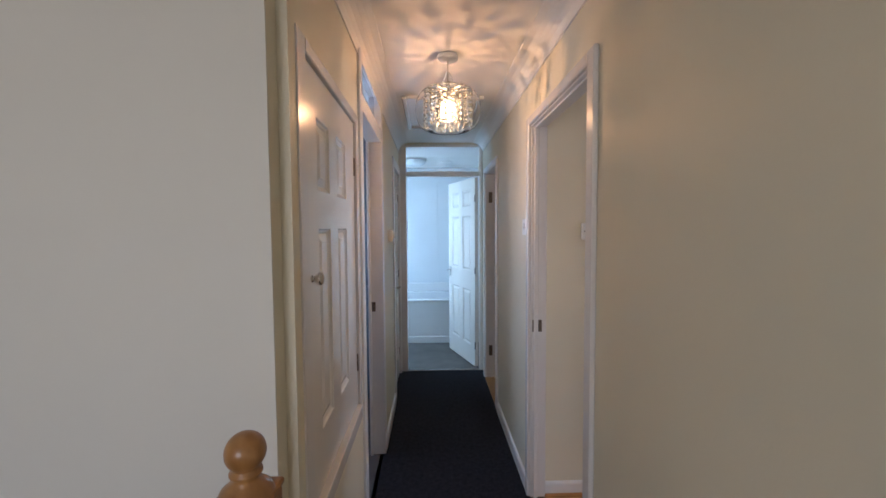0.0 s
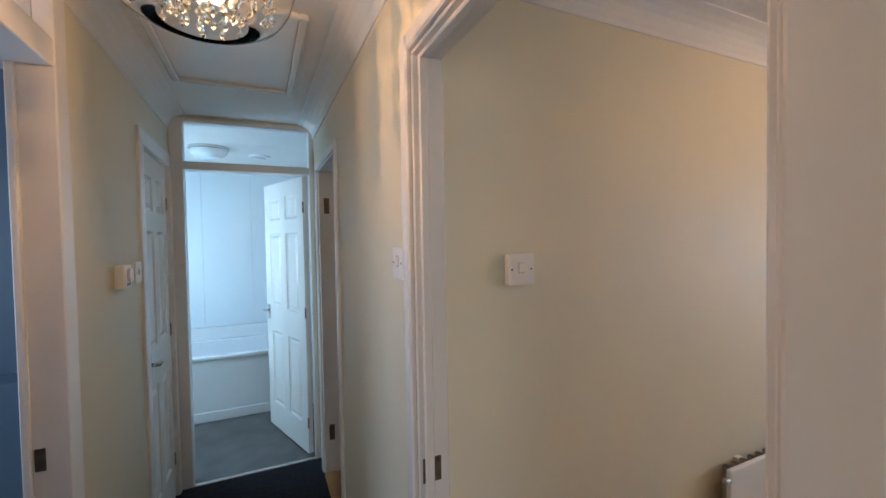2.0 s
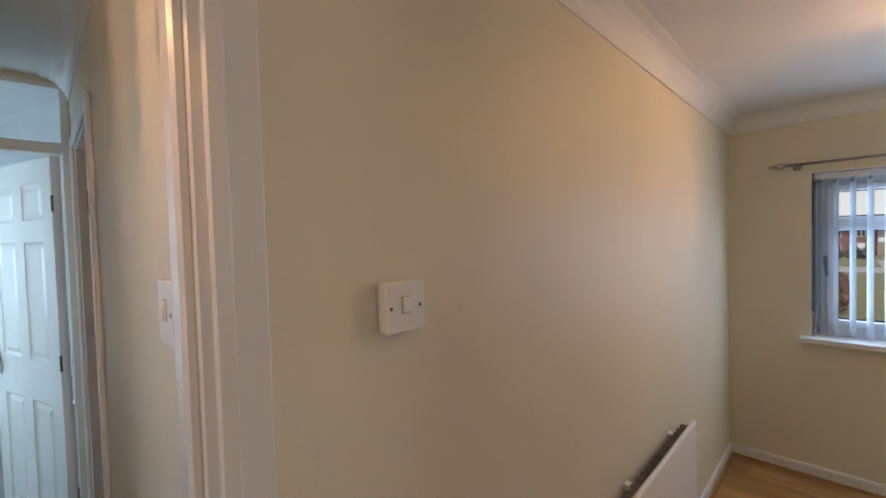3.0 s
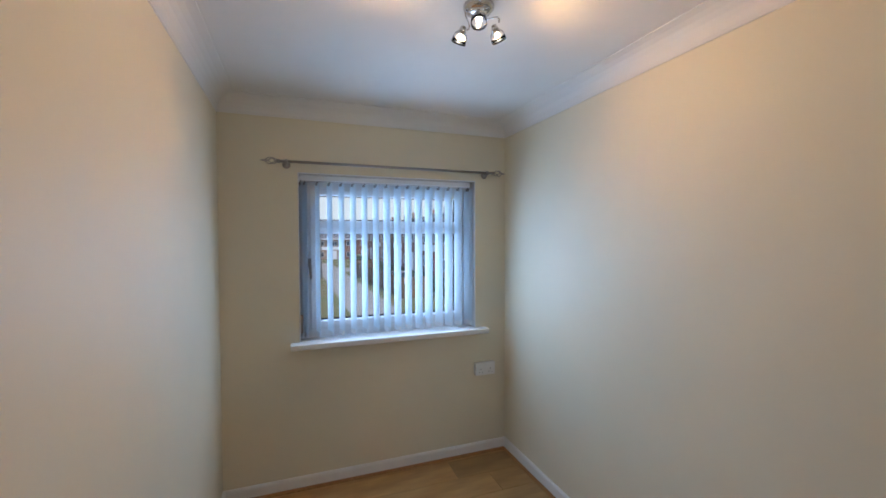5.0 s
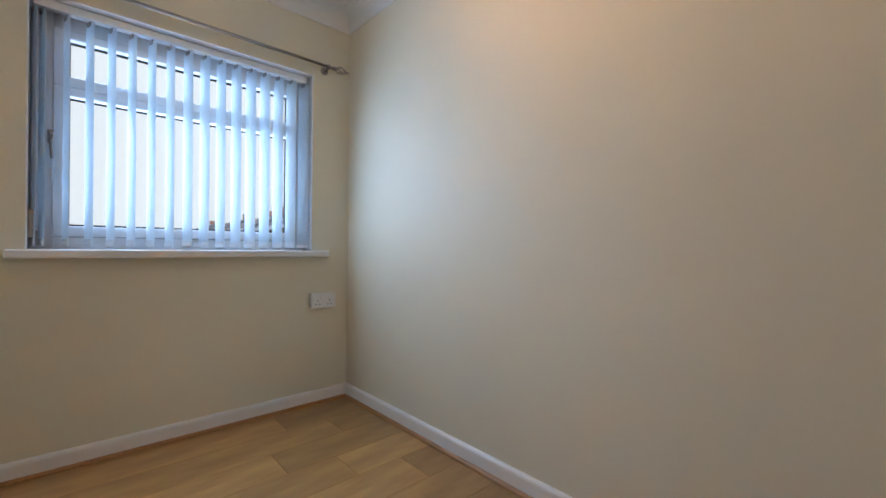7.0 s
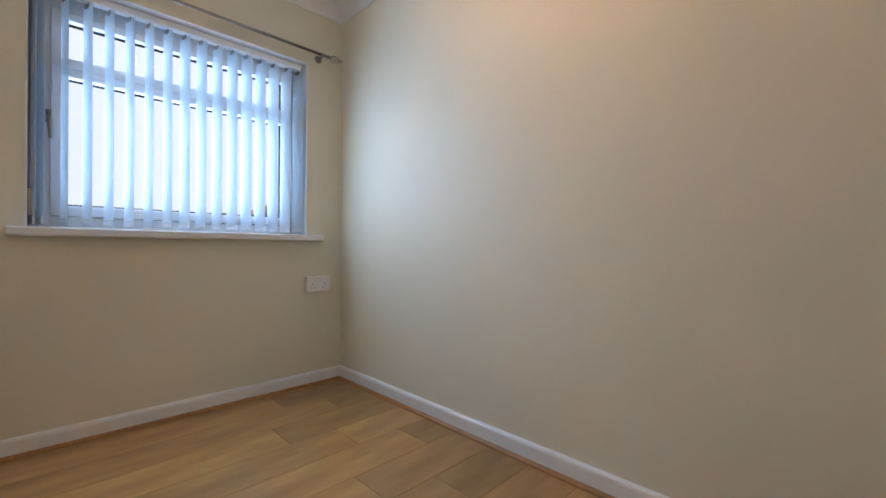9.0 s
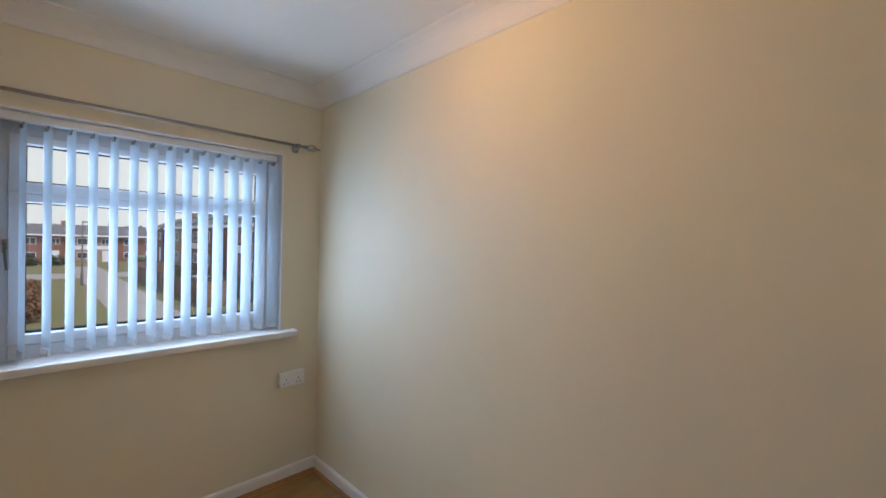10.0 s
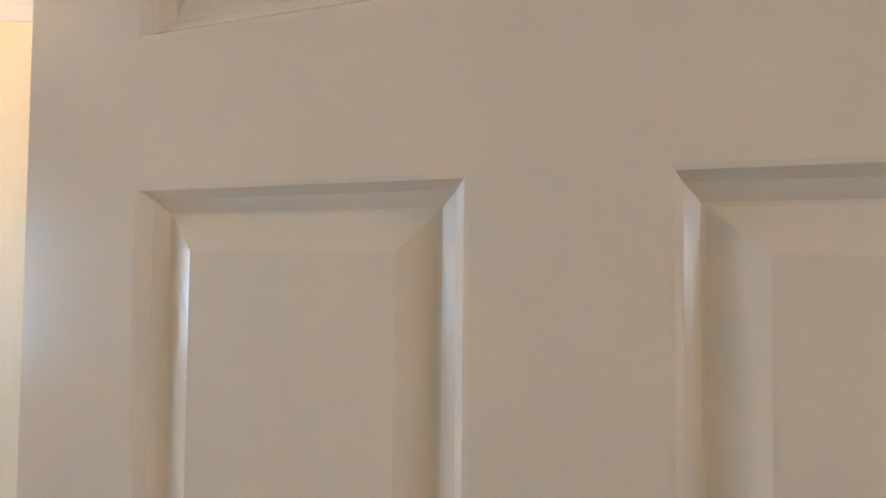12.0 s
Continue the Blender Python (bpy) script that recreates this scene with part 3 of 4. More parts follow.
wt_mesh_bm = boxes((-0.040, 0.040, -0.0015, 0.0035, 0.0, 0.028), bevel=0.001)
wt_mesh = bpy.data.meshes.new("weight")
wt_mesh_bm.to_mesh(wt_mesh)
wt_mesh_bm.free()
wt_mesh.materials.append(UPVC)
rs = random.Random(4)
for k in range(-1, 16):
    y = max(min(1.664 - 0.0712 * k, 1.688), 0.588) - 1.135
    turn = SLAT_TURN + rs.uniform(-2.0, 2.0)
    s = new("slat", slat_mesh)
    s.parent = blind
    s.matrix_local = pose(0, y, -0.012, 0, rs.uniform(-0.15, 0.15), turn)
    c = new("clip", clip_mesh)
    c.parent = s
    w_ = new("weight", wt_mesh)
    w_.parent = s
    w_.matrix_local = pose(0, 0.002, -SH + 0.001)
for sx in (-0.036, 0.036):
    links = [(sx, 0.529, -SH + 0.004)]
    for k in range(15):
        y = 0.529 - 0.0712 * k
        links += [(sx, y - 0.0356, -SH - 0.004), (sx, y - 0.0712, -SH + 0.004)]
    part("bottom_chain", tube(bmesh.new(), links, 0.0009, 5), UPVC, blind)
cord = bmesh.new()
tube(cord, [(-0.012, 0.552, 0.0), (-0.014, 0.556, -0.5), (-0.014, 0.556, -0.82)], 0.0012, 5)
tube(cord, [(0.004, 0.545, 0.0), (0.004, 0.548, -0.5), (0.004, 0.548, -0.86)], 0.0012, 5)
part("pull_cord", cord, UPVC, blind)
part("cord_weight", boxes((-0.027, -0.001, 0.546, 0.566, -0.915, -0.805), bevel=0.004), BEIGE, blind, "beige plastic cord weight")
part("chain_weight", boxes((-0.006, 0.014, 0.538, 0.558, -0.945, -0.885), bevel=0.004), GRILLE, blind, "grey chain weight")

# curtain rod
rod = thing("curtain_rod", "satin steel curtain rod with twisted cage finials", "curtain rod", pose(3.60, 1.133, 1.928))
part("pole", tube(bmesh.new(), [(0, -0.67, 0), (0, 0.67, 0)], 0.008, 12), STEEL, rod, smooth=True)
for s in (-1, 1):
    cg = bmesh.new()
    for k in range(4):
        pts = []
        for j in range(11):
            u = j / 10
            r = 0.004 + 0.017 * math.sin(math.pi * u)
            a = k * math.pi / 2 + 2.2 * u
            pts.append((r * math.cos(a), s * (0.68 + 0.062 * u), r * math.sin(a)))
        tube(cg, pts, 0.0026, 6)
    tube(cg, [(0, s * 0.665, 0), (0, s * 0.684, 0)], 0.011, 12)
    tube(cg, [(0, s * 0.740, 0), (0, s * 0.752, 0), (0, s * 0.769, 0)], [0.006, 0.006, 0.001], 10)
    part("finial", cg, STEEL, rod, "twisted wire cage finial", True)
    bk = bmesh.new()
    tube(bk, [(0.049, s * 0.632, -0.012), (0.02, s * 0.632, -0.014), (0.0, s * 0.632, -0.012)], 0.0055, 8)
    tube(bk, [(0.0475, s * 0.632, -0.012), (0.0499, s * 0.632, -0.012)], 0.022, 16)
    tube(bk, [(0, s * 0.632 - 0.008, 0), (0, s * 0.632 + 0.008, 0)], 0.0125, 14)
    part("bracket", bk, STEEL, rod, smooth=True)

# ---- switches, sockets and controls ----
def switch(m, label, deep=0.018):
    """A light switch on its surface box: face towards -y."""
    s = thing("light_switch", label, "switch", m, "light switches")
    part("back_box", boxes((-0.043, 0.043, -deep, -0.0005, -0.043, 0.043), bevel=0.004), PLASTIC, s)
    part("plate", boxes((-0.0435, 0.0435, -deep - 0.008, -deep - 0.0003, -0.0435, 0.0435), bevel=0.003, seg=2), PLASTIC, s)
    rk = boxes((-0.0085, 0.0085, -0.006, 0.003, -0.013, 0.013), bevel=0.0015)
    bmesh.ops.transform(rk, matrix=pose(0, -deep - 0.008, 0.004, -9, 0, 0), verts=rk.verts[:])
    part("rocker", rk, PLASTIC, s)
    # grey sheet on the plate, coloured as the shade round the rocker
    part("rocker_gap_shade", boxes((-0.0098, 0.0098, -deep - 0.0086, -deep - 0.0081, -0.0105, 0.0185)), GRILLE, s)
    for x in (-0.032, 0.032):
        part("screw", tube(bmesh.new(), [(x, -deep - 0.0078, 0), (x, -deep - 0.0088, 0)], 0.0032, 10), BRONZE, s)
    return s


switch(pose(0.762, YA, 1.431), "white single light switch on a surface box, bedroom wall")
switch(pose(XR, 2.209, 1.457, 0, 0, -90), "white single light switch beside the bedroom doorway", 0.006)
switch(pose(XL, 3.235, 1.40, 0, 0, 90), "white light switch beside the closed door", 0.012)
th = thing("thermostat", "white wall thermostat in the hall", "thermostat", pose(XL, 3.03, 1.398, 0, 0, 90))
part("body", boxes((-0.045, 0.045, -0.034, -0.0005, -0.045, 0.045), bevel=0.005, seg=2), PLASTIC, th)
part("dial", tube(bmesh.new(), [(0, -0.034, 0.006), (0, -0.044, 0.006)], 0.024, 24), PLASTIC, th)
part("scale_window", boxes((-0.022, 0.022, -0.0348, -0.0339, -0.034, -0.024)), GRILLE, th)

so = thing("power_socket", "white double power socket under the window", "socket", pose(XW, 0.505, 0.592, 0, 0, -90))
part("back_box", boxes((-0.072, 0.072, -0.026, -0.0005, -0.042, 0.042), bevel=0.004), PLASTIC, so)
part("plate", boxes((-0.073, 0.073, -0.035, -0.0263, -0.043, 0.043), bevel=0.003, seg=2), PLASTIC, so)
for x in (-0.036, 0.036):
    for hx, hz, a, b in ((0, 0.000, 0.004, 0.008), (-0.011, -0.022, 0.006, 0.004), (0.011, -0.022, 0.006, 0.004)):
        part("pin_slot", boxes((x + hx - a / 2, x + hx + a / 2, -0.0358, -0.0349, hz - b / 2, hz + b / 2)), DARK, so)
    part("rocker", boxes((x - 0.006 + (0.02 if x < 0 else -0.02), x + 0.006 + (0.02 if x < 0 else -0.02), -0.039, -0.0345, 0.012, 0.032), bevel=0.001), PLASTIC, so)

# ---- radiator ----
rad = thing("radiator", "white single-panel radiator on the bedroom wall", "radiator", pose(2.032, YA, 0.160))
part("panel", boxes((-0.41, 0.41, -0.076, -0.058, 0.0, 0.505), bevel=0.007, seg=3), RAD, rad)
zig = bmesh.new()
row = [[zig.verts.new((-0.395 + k * 0.01275, -0.057 + 0.034 * ((k // 2) % 2), z)) for k in range(62)] for z in (0.04, 0.492)]
for k in range(61):
    zig.faces.new((row[0][k], row[0][k + 1], row[1][k + 1], row[1][k]))
part("convector_sheet", zig, GRILLE, rad, "folded steel convector behind the panel")
for x in (-0.25, 0.25):
    part("wall_bracket", boxes((x - 0.015, x + 0.015, -0.0215, -0.0005, 0.06, 0.486)), RAD, rad)
for s in (-1, 1):
    v = bmesh.new()
    tube(v, [(s * 0.41, -0.066, 0.04), (s * 0.44, -0.066, 0.04)], 0.010, 10)
    tube(v, [(s * 0.44, -0.066, -0.159), (s * 0.44, -0.066, 0.075)], 0.0075, 10)
    part("valve_pipe", v, CHROME, rad)
    part("end_cap", tube(bmesh.new(), [(s * 0.408, -0.066, 0.465), (s * 0.428, -0.066, 0.465)], 0.011, 12), CHROME, rad)
    part("valve_head", lathe(bmesh.new(), [(0, 0.075), (0.014, 0.075), (0.016, 0.085), (0.015, 0.115), (0.011, 0.122), (0, 0.122)], 16, (s * 0.44, -0.066, 0)), PLASTIC, rad)

# ---- newel post ----
nw = thing("newel_post", "golden oak newel post with a ball cap", "newel post", pose(-0.382, 0.665, 0.021))
part("post", boxes((-0.043, 0.043, -0.043, 0.043, -0.021, 0.985), bevel=0.004), NEWEL, nw)
cap = boxes((-0.046, 0.046, -0.046, 0.046, 0.985, 0.997), bevel=0.003)
part("collar", cap, NEWEL, nw)
bb = lathe(bmesh.new(), [(0.044, 0.997), (0.040, 1.006), (0.030, 1.014), (0.021, 1.021), (0.020, 1.027), (0.026, 1.032), (0.026, 1.036), (0.020, 1.040)] +
           [(0.0325 * math.sin(radians(a)), 1.068 - 0.0325 * math.cos(radians(a))) for a in range(38, 181, 11)] + [(0, 1.1005)], 32)
part("ball_cap", bb, NEWEL, nw, "turned oak ball", True)

# ---- loft hatch ----
hatch = thing("loft_hatch", "white painted loft hatch with a raised surround", "hatch", pose(0.012, 3.03, HC))
part("panel", boxes((-0.235, 0.235, -0.365, 0.365, -0.008, 0.0), bevel=0.002), GLOSS, hatch)
for bx in ((-0.265, -0.235, -0.395, 0.395), (0.235, 0.265, -0.395, 0.395), (-0.235, 0.235, -0.395, -0.365), (-0.235, 0.235, 0.365, 0.395)):
    part("surround", boxes((*bx, -0.022, 0.0), bevel=0.005), GLOSS, hatch)

# ---- hall pendant ----
pen = thing("pendant_light", "lit pendant of crystal drops inside a clear glass bowl", "pendant light", pose(0.018, 2.04, 2.032))
part("ceiling_rose", lathe(bmesh.new(), [(0, 0.268), (0.050, 0.268), (0.052, 0.256), (0.044, 0.246), (0.012, 0.240), (0, 0.240)], 28), SATIN, pen, smooth=True)
part("flex", tube(bmesh.new(), [(0, 0, 0.242), (0, 0, 0.07)], 0.003, 8), CHROME, pen)
bw = lathe(bmesh.new(), [(r * 0.163, z * 0.104) for r, z in ((0.52, 1.0), (0.66, 0.97), (0.80, 0.86), (0.92, 0.64), (0.985, 0.34), (1.0, 0.05), (0.985, -0.25), (0.93, -0.52), (0.82, -0.75), (0.66, -0.89), (0.46, -0.96))] +
           [(r * 0.163, z * 0.104) for r, z in ((0.455, -0.94), (0.65, -0.87), (0.805, -0.735), (0.915, -0.51), (0.97, -0.25), (0.985, 0.05), (0.97, 0.335), (0.905, 0.63), (0.79, 0.845), (0.655, 0.95), (0.52, 0.98), (0.52, 1.0))], 48)
bowl = part("glass_bowl", bw, THIN, pen, "clear oval glass bowl", True)
bowl.visible_shadow = False
fr = bmesh.new()
for r in (0.058, 0.088, 0.118):
    tube(fr, [(r * math.cos(k * math.tau / 36), r * math.sin(k * math.tau / 36), 0.096) for k in range(37)], 0.0034, 6, False)
# the spokes' outward flare is added to throw petal shadows on the ceiling
for k in range(12):
    a = k * math.tau / 12
    tube(fr, [(0.006 * math.cos(a), 0.006 * math.sin(a), 0.096), (0.058 * math.cos(a), 0.058 * math.sin(a), 0.096), (0.118 * math.cos(a), 0.118 * math.sin(a), 0.096)], [0.002, 0.0048, 0.0085], 8)
for k in range(3):
    a = k * math.tau / 3 + 0.4
    tube(fr, [(0.007 * math.cos(a), 0.007 * math.sin(a), 0.19), (0.045 * math.cos(a), 0.045 * math.sin(a), 0.115), (0.086 * math.cos(a), 0.086 * math.sin(a), 0.097)], 0.0018, 6)
part("hanging_frame", fr, CHROME, pen, "chrome hanging frame, spokes flared to cast ceiling streaks")
st_ = bmesh.new()
rs = random.Random(8)
for k in range(6):
    z = -0.012 - k * 0.026
    r = 0.0075 if k % 2 else 0.0095
    top, bot = st_.verts.new((0, 0, z + 0.0125)), st_.verts.new((0, 0, z - 0.0125))
    ring = [st_.verts.new((r * math.cos(j * math.tau / 6), r * math.sin(j * math.tau / 6), z)) for j in range(6)]
    for j in range(6):
        st_.faces.new((top, ring[j], ring[(j + 1) % 6]))
        st_.faces.new((bot, ring[(j + 1) % 6], ring[j]))
strand_mesh = bpy.data.meshes.new("crystal_strand")
st_.to_mesh(strand_mesh)
st_.free()
strand_mesh.materials.append(CRYBTAL)
for n_, r, z0 in ((20, 0.118, 0.080), (15, 0.086, 0.092), (14, 0.052, 0.062)):
    for k in range(n_):
        a = k * math.tau / n_ + r * 9
        s = new("crystal_strand", strand_mesh)
        s.parent = pen
        s.matrix_local = pose(r * math.cos(a), r * math.sin(a), z0 + rs.uniform(-0.008, 0.006), 0, 0, rs.uniform(0, 60)) @ Matrix.Diagonal((1.05, 1.05, 1.0, 1))
        s.visible_shadow = r > 0.06
core = part("frosted_core", lathe(bmesh.new(), [(0, 0.045), (0.026, 0.043), (0.034, 0.033), (0.036, 0.0), (0.034, -0.035), (0.024, -0.046), (0, -0.050)], 28), FROST, pen, "lit frosted glass core", True)
core.visible_shadow = False
part("top_plate", lathe(bmesh.new(), [(0, 0.090), (0.026, 0.088), (0.027, 0.084), (0, 0.083)], 28), CHROME, pen, "round chrome top plate")

# ---- bedroom ceiling spots ----
spot = thing("spotlight_cluster", "small chrome three-arm ceiling light with glass cups, lit", "ceiling light", pose(2.40, 1.13, BC))
part("base", lathe(bmesh.new(), [(0, 0), (0.052, 0), (0.052, -0.010), (0.044, -0.020), (0.012, -0.026), (0, -0.026)], 28), CHROME, spot, smooth=True)
for k in range(3):
    a = radians(35 + 120 * k)
    u = Vector((math.cos(a), math.sin(a), 0))
    w_ = Vector((-math.sin(a), math.cos(a), 0))
    pts = [u * (0.02 + 0.045 * q) + w_ * (0.035 * math.sin(q * 5.5)) + Vector((0, 0, -0.022 - 0.030 * q * q)) for q in (0, 0.15, 0.3, 0.45, 0.6, 0.75, 0.9, 1.0)]
    part("arm", tube(bmesh.new(), pts, 0.0026, 8), CHROME, spot, smooth=True)
    turn_ = Matrix.Translation(u * 0.068 + Vector((0, 0, -0.070))) @ Matrix.Rotation(radians(-25), 4, w_)
    hd = lathe(bmesh.new(), [(0.0, 0.020), (0.009, 0.020), (0.012, 0.010), (0.013, -0.006), (0.010, -0.008), (0, -0.008)], 20)
    bmesh.ops.transform(hd, matrix=turn_, verts=hd.verts[:])
    head = part("lamp_holder", hd, CHROME, spot, smooth=True)
    head.visible_shadow = False
    ln = lathe(bmesh.new(), [(0, -0.009), (0.008, -0.010), (0.009, -0.024), (0.006, -0.031), (0, -0.033)], 16)
    bmesh.ops.transform(ln, matrix=turn_, verts=ln.verts[:])
    part("bulb", ln, SPOT, head, "lit capsule bulb").visible_shadow = False
    cupb = lathe(bmesh.new(), [(0.014, 0.004), (0.022, -0.006), (0.026, -0.022), (0.0265, -0.036), (0.0245, -0.036), (0.024, -0.022), (0.020, -0.007), (0.014, 0.001), (0.014, 0.004)], 24)
    bmesh.ops.transform(cupb, matrix=turn_, verts=cupb.verts[:])
    part("glass_cup", cupb, CLEAR, head, "clear glass cup", True).visible_shadow = False

# ---- bathroom ----
bath = thing("bathtub", "white acrylic bathtub with a plain front panel", "bathtub", pose(-0.2, 5.06, 0))
part("front_panel", boxes((-1.09, 1.09, 0.012, 0.03, 0.085, 0.52), bevel=0.004), ACRYLIC, bath)
part("plinth", boxes((-1.09, 1.09, 0.0, 0.03, 0.0, 0.082), bevel=0.004), ACRYLIC, bath)
rim = boxes((-1.09, 1.09, -0.008, 0.07, 0.522, 0.555), (-1.09, 1.09, 0.63, 0.695, 0.522, 0.555), (-1.09, -1.0, 0.07, 0.63, 0.522, 0.555), (1.0, 1.09, 0.07, 0.63, 0.522, 0.555), bevel=0.01, seg=2)
part("rim", rim, ACRYLIC, bath)
part("tub", boxes((-1.0, 1.0, 0.07, 0.63, 0.12, 0.15), (-1.0, 1.0, 0.06, 0.075, 0.12, 0.53), (-1.0, 1.0, 0.625, 0.64, 0.12, 0.53)), ACRYLIC, bath)
for k in range(5):
    x = -1.29 + k * 0.44
    structure("wet_wall_panel", boxes((x, x + 0.4385, 5.748, 5.758, 0.68, HC - 0.01), bevel=0.002), WETWALL, "pale glossy wet-wall panel behind the bath")
structure("trim", boxes((-1.29, 0.89, 5.738, 5.759, 0.556, 0.676), bevel=0.004), ACRYLIC, "white upstand above the bath rim")
bl_ = thing("bathroom_ceiling_light", "round opal glass ceiling light, off", "ceiling light", pose(-0.26, 5.0, HC))
part("base", lathe(bmesh.new(), [(0, 0), (0.15, 0), (0.15, -0.02), (0.14, -0.025), (0, -0.025)], 36), CHROME, bl_)
part("shade", lathe(bmesh.new(), [(0.138, -0.026), (0.135, -0.045), (0.11, -0.072), (0.06, -0.088), (0, -0.092)], 36), OPAL, bl_, "opal glass dome", True)
vt = thing("ceiling_vent", "round white ceiling vent in the bathroom", "vent", pose(0.12, 5.25, HC))
part("collar", lathe(bmesh.new(), [(0, 0), (0.09, 0), (0.085, -0.012), (0.06, -0.016), (0, -0.016)], 28), PLASTIC, vt)
part("disc", lathe(bmesh.new(), [(0, -0.017), (0.05, -0.022), (0.048, -0.032), (0, -0.036)], 28), PLASTIC, vt)

# ---- toilet room ----
wc = thing("toilet", "white ceramic toilet with its lid down", "toilet", pose(-0.975, 3.27, 0))


def oval(bm, rings, n=28):
    prev = None
    for cx, cy, a, b, z in rings:
        cur = [bm.verts.new((cx + a * math.cos(k * math.tau / n), cy + b * math.sin(k * math.tau / n) * (1.0 if math.sin(k * math.tau / n) < 0 else 0.8), z)) for k in range(n)]
        if prev:
            for k in range(n):
                bm.faces.new((prev[k], prev[(k + 1) % n], cur[(k + 1) % n], cur[k]))
        else:
            bm.faces.new(cur[::-1])
        prev = cur
    bm.faces.new(prev)
    return bm


part("bowl", oval(bmesh.new(), [(0, -0.20, 0.11, 0.17, 0), (0, -0.20, 0.10, 0.16, 0.12), (0, -0.22, 0.14, 0.20, 0.26), (0, -0.24, 0.178, 0.24, 0.37), (0, -0.24, 0.18, 0.245, 0.395)]), CERAMIC, wc, smooth=True)
part("pan_back", boxes((-0.10, 0.10, -0.10, 0.149, 0.0, 0.385), bevel=0.02, seg=2), CERAMIC, wc)
part("seat", oval(bmesh.new(), [(0, -0.24, 0.182, 0.248, 0.396), (0, -0.24, 0.186, 0.252, 0.405), (0, -0.24, 0.184, 0.25, 0.414)]), PLASTIC, wc)
part("lid", oval(bmesh.new(), [(0, -0.24, 0.186, 0.252, 0.4145), (0, -0.24, 0.188, 0.254, 0.424), (0, -0.24, 0.17, 0.235, 0.436), (0, -0.24, 0.10, 0.15, 0.440)]), PLASTIC, wc, smooth=True)
lv = thing("flush_lever", "white flush lever on a dark rose, boxed-in cistern", "flush lever", pose(-0.78, 3.42, 0.875))
part("rose", tube(bmesh.new(), [(0, -0.0005, 0), (0, -0.012, 0)], 0.026, 20), CHROME, lv)
part("lever", tube(bmesh.new(), [(0, -0.012, 0), (0.004, -0.035, 0.004), (0.05, -0.042, 0.010), (0.115, -0.036, 0.016)], [0.010, 0.012, 0.013, 0.011], 12), CERAMIC, lv, smooth=True)
pp = thing("wall_pipe", "white painted upright pipe on the blue wall", "pipe", pose(-1.02, 3.585, 0.951))
part("pipe", tube(bmesh.new(), [(0, 0, 0), (0, 0, 1.0)], 0.0135, 12), PLASTIC, pp)
for z in (0.2, 0.8):
    part("clip", boxes((-0.017, 0.017, -0.004, 0.0145, z - 0.008, z + 0.008)), PLASTIC, pp)

# ---- outside ----
GZ = -3.5
CLOUD = glow("overcast_cloud", (0.76, 0.92, 1.0), 0.52)
CLOUD.node_tree.nodes["Principled BSDF"].inputs["Base Color"].default_value = (0, 0, 0, 1)
cb_ = bmesh.new()
arc = [[cb_.verts.new((480 * math.cos(radians(a)), 480 * math.sin(radians(a)), z)) for z in (GZ, 60, 150, 300)] for a in range(-75, 76, 5)]
for a, b in zip(arc, arc[1:]):
    for k in range(3):
        cb_.faces.new((a[k], a[k + 1], b[k + 1], b[k]))
structure("backdrop", cb_, CLOUD, "plain overcast sky beyond the estate")
structure("ground", boxes((3.95, 900, -700, 700, GZ - 0.3, GZ)), GRASS)
structure("pavement", boxes((14, 84, -5.0, -1.7, GZ, GZ + 0.03)), PATH_, "pale wet concrete footpath")
structure("road", boxes((62, 70, -60, 90, GZ, GZ + 0.02)), PATH_, "pale wet estate road")


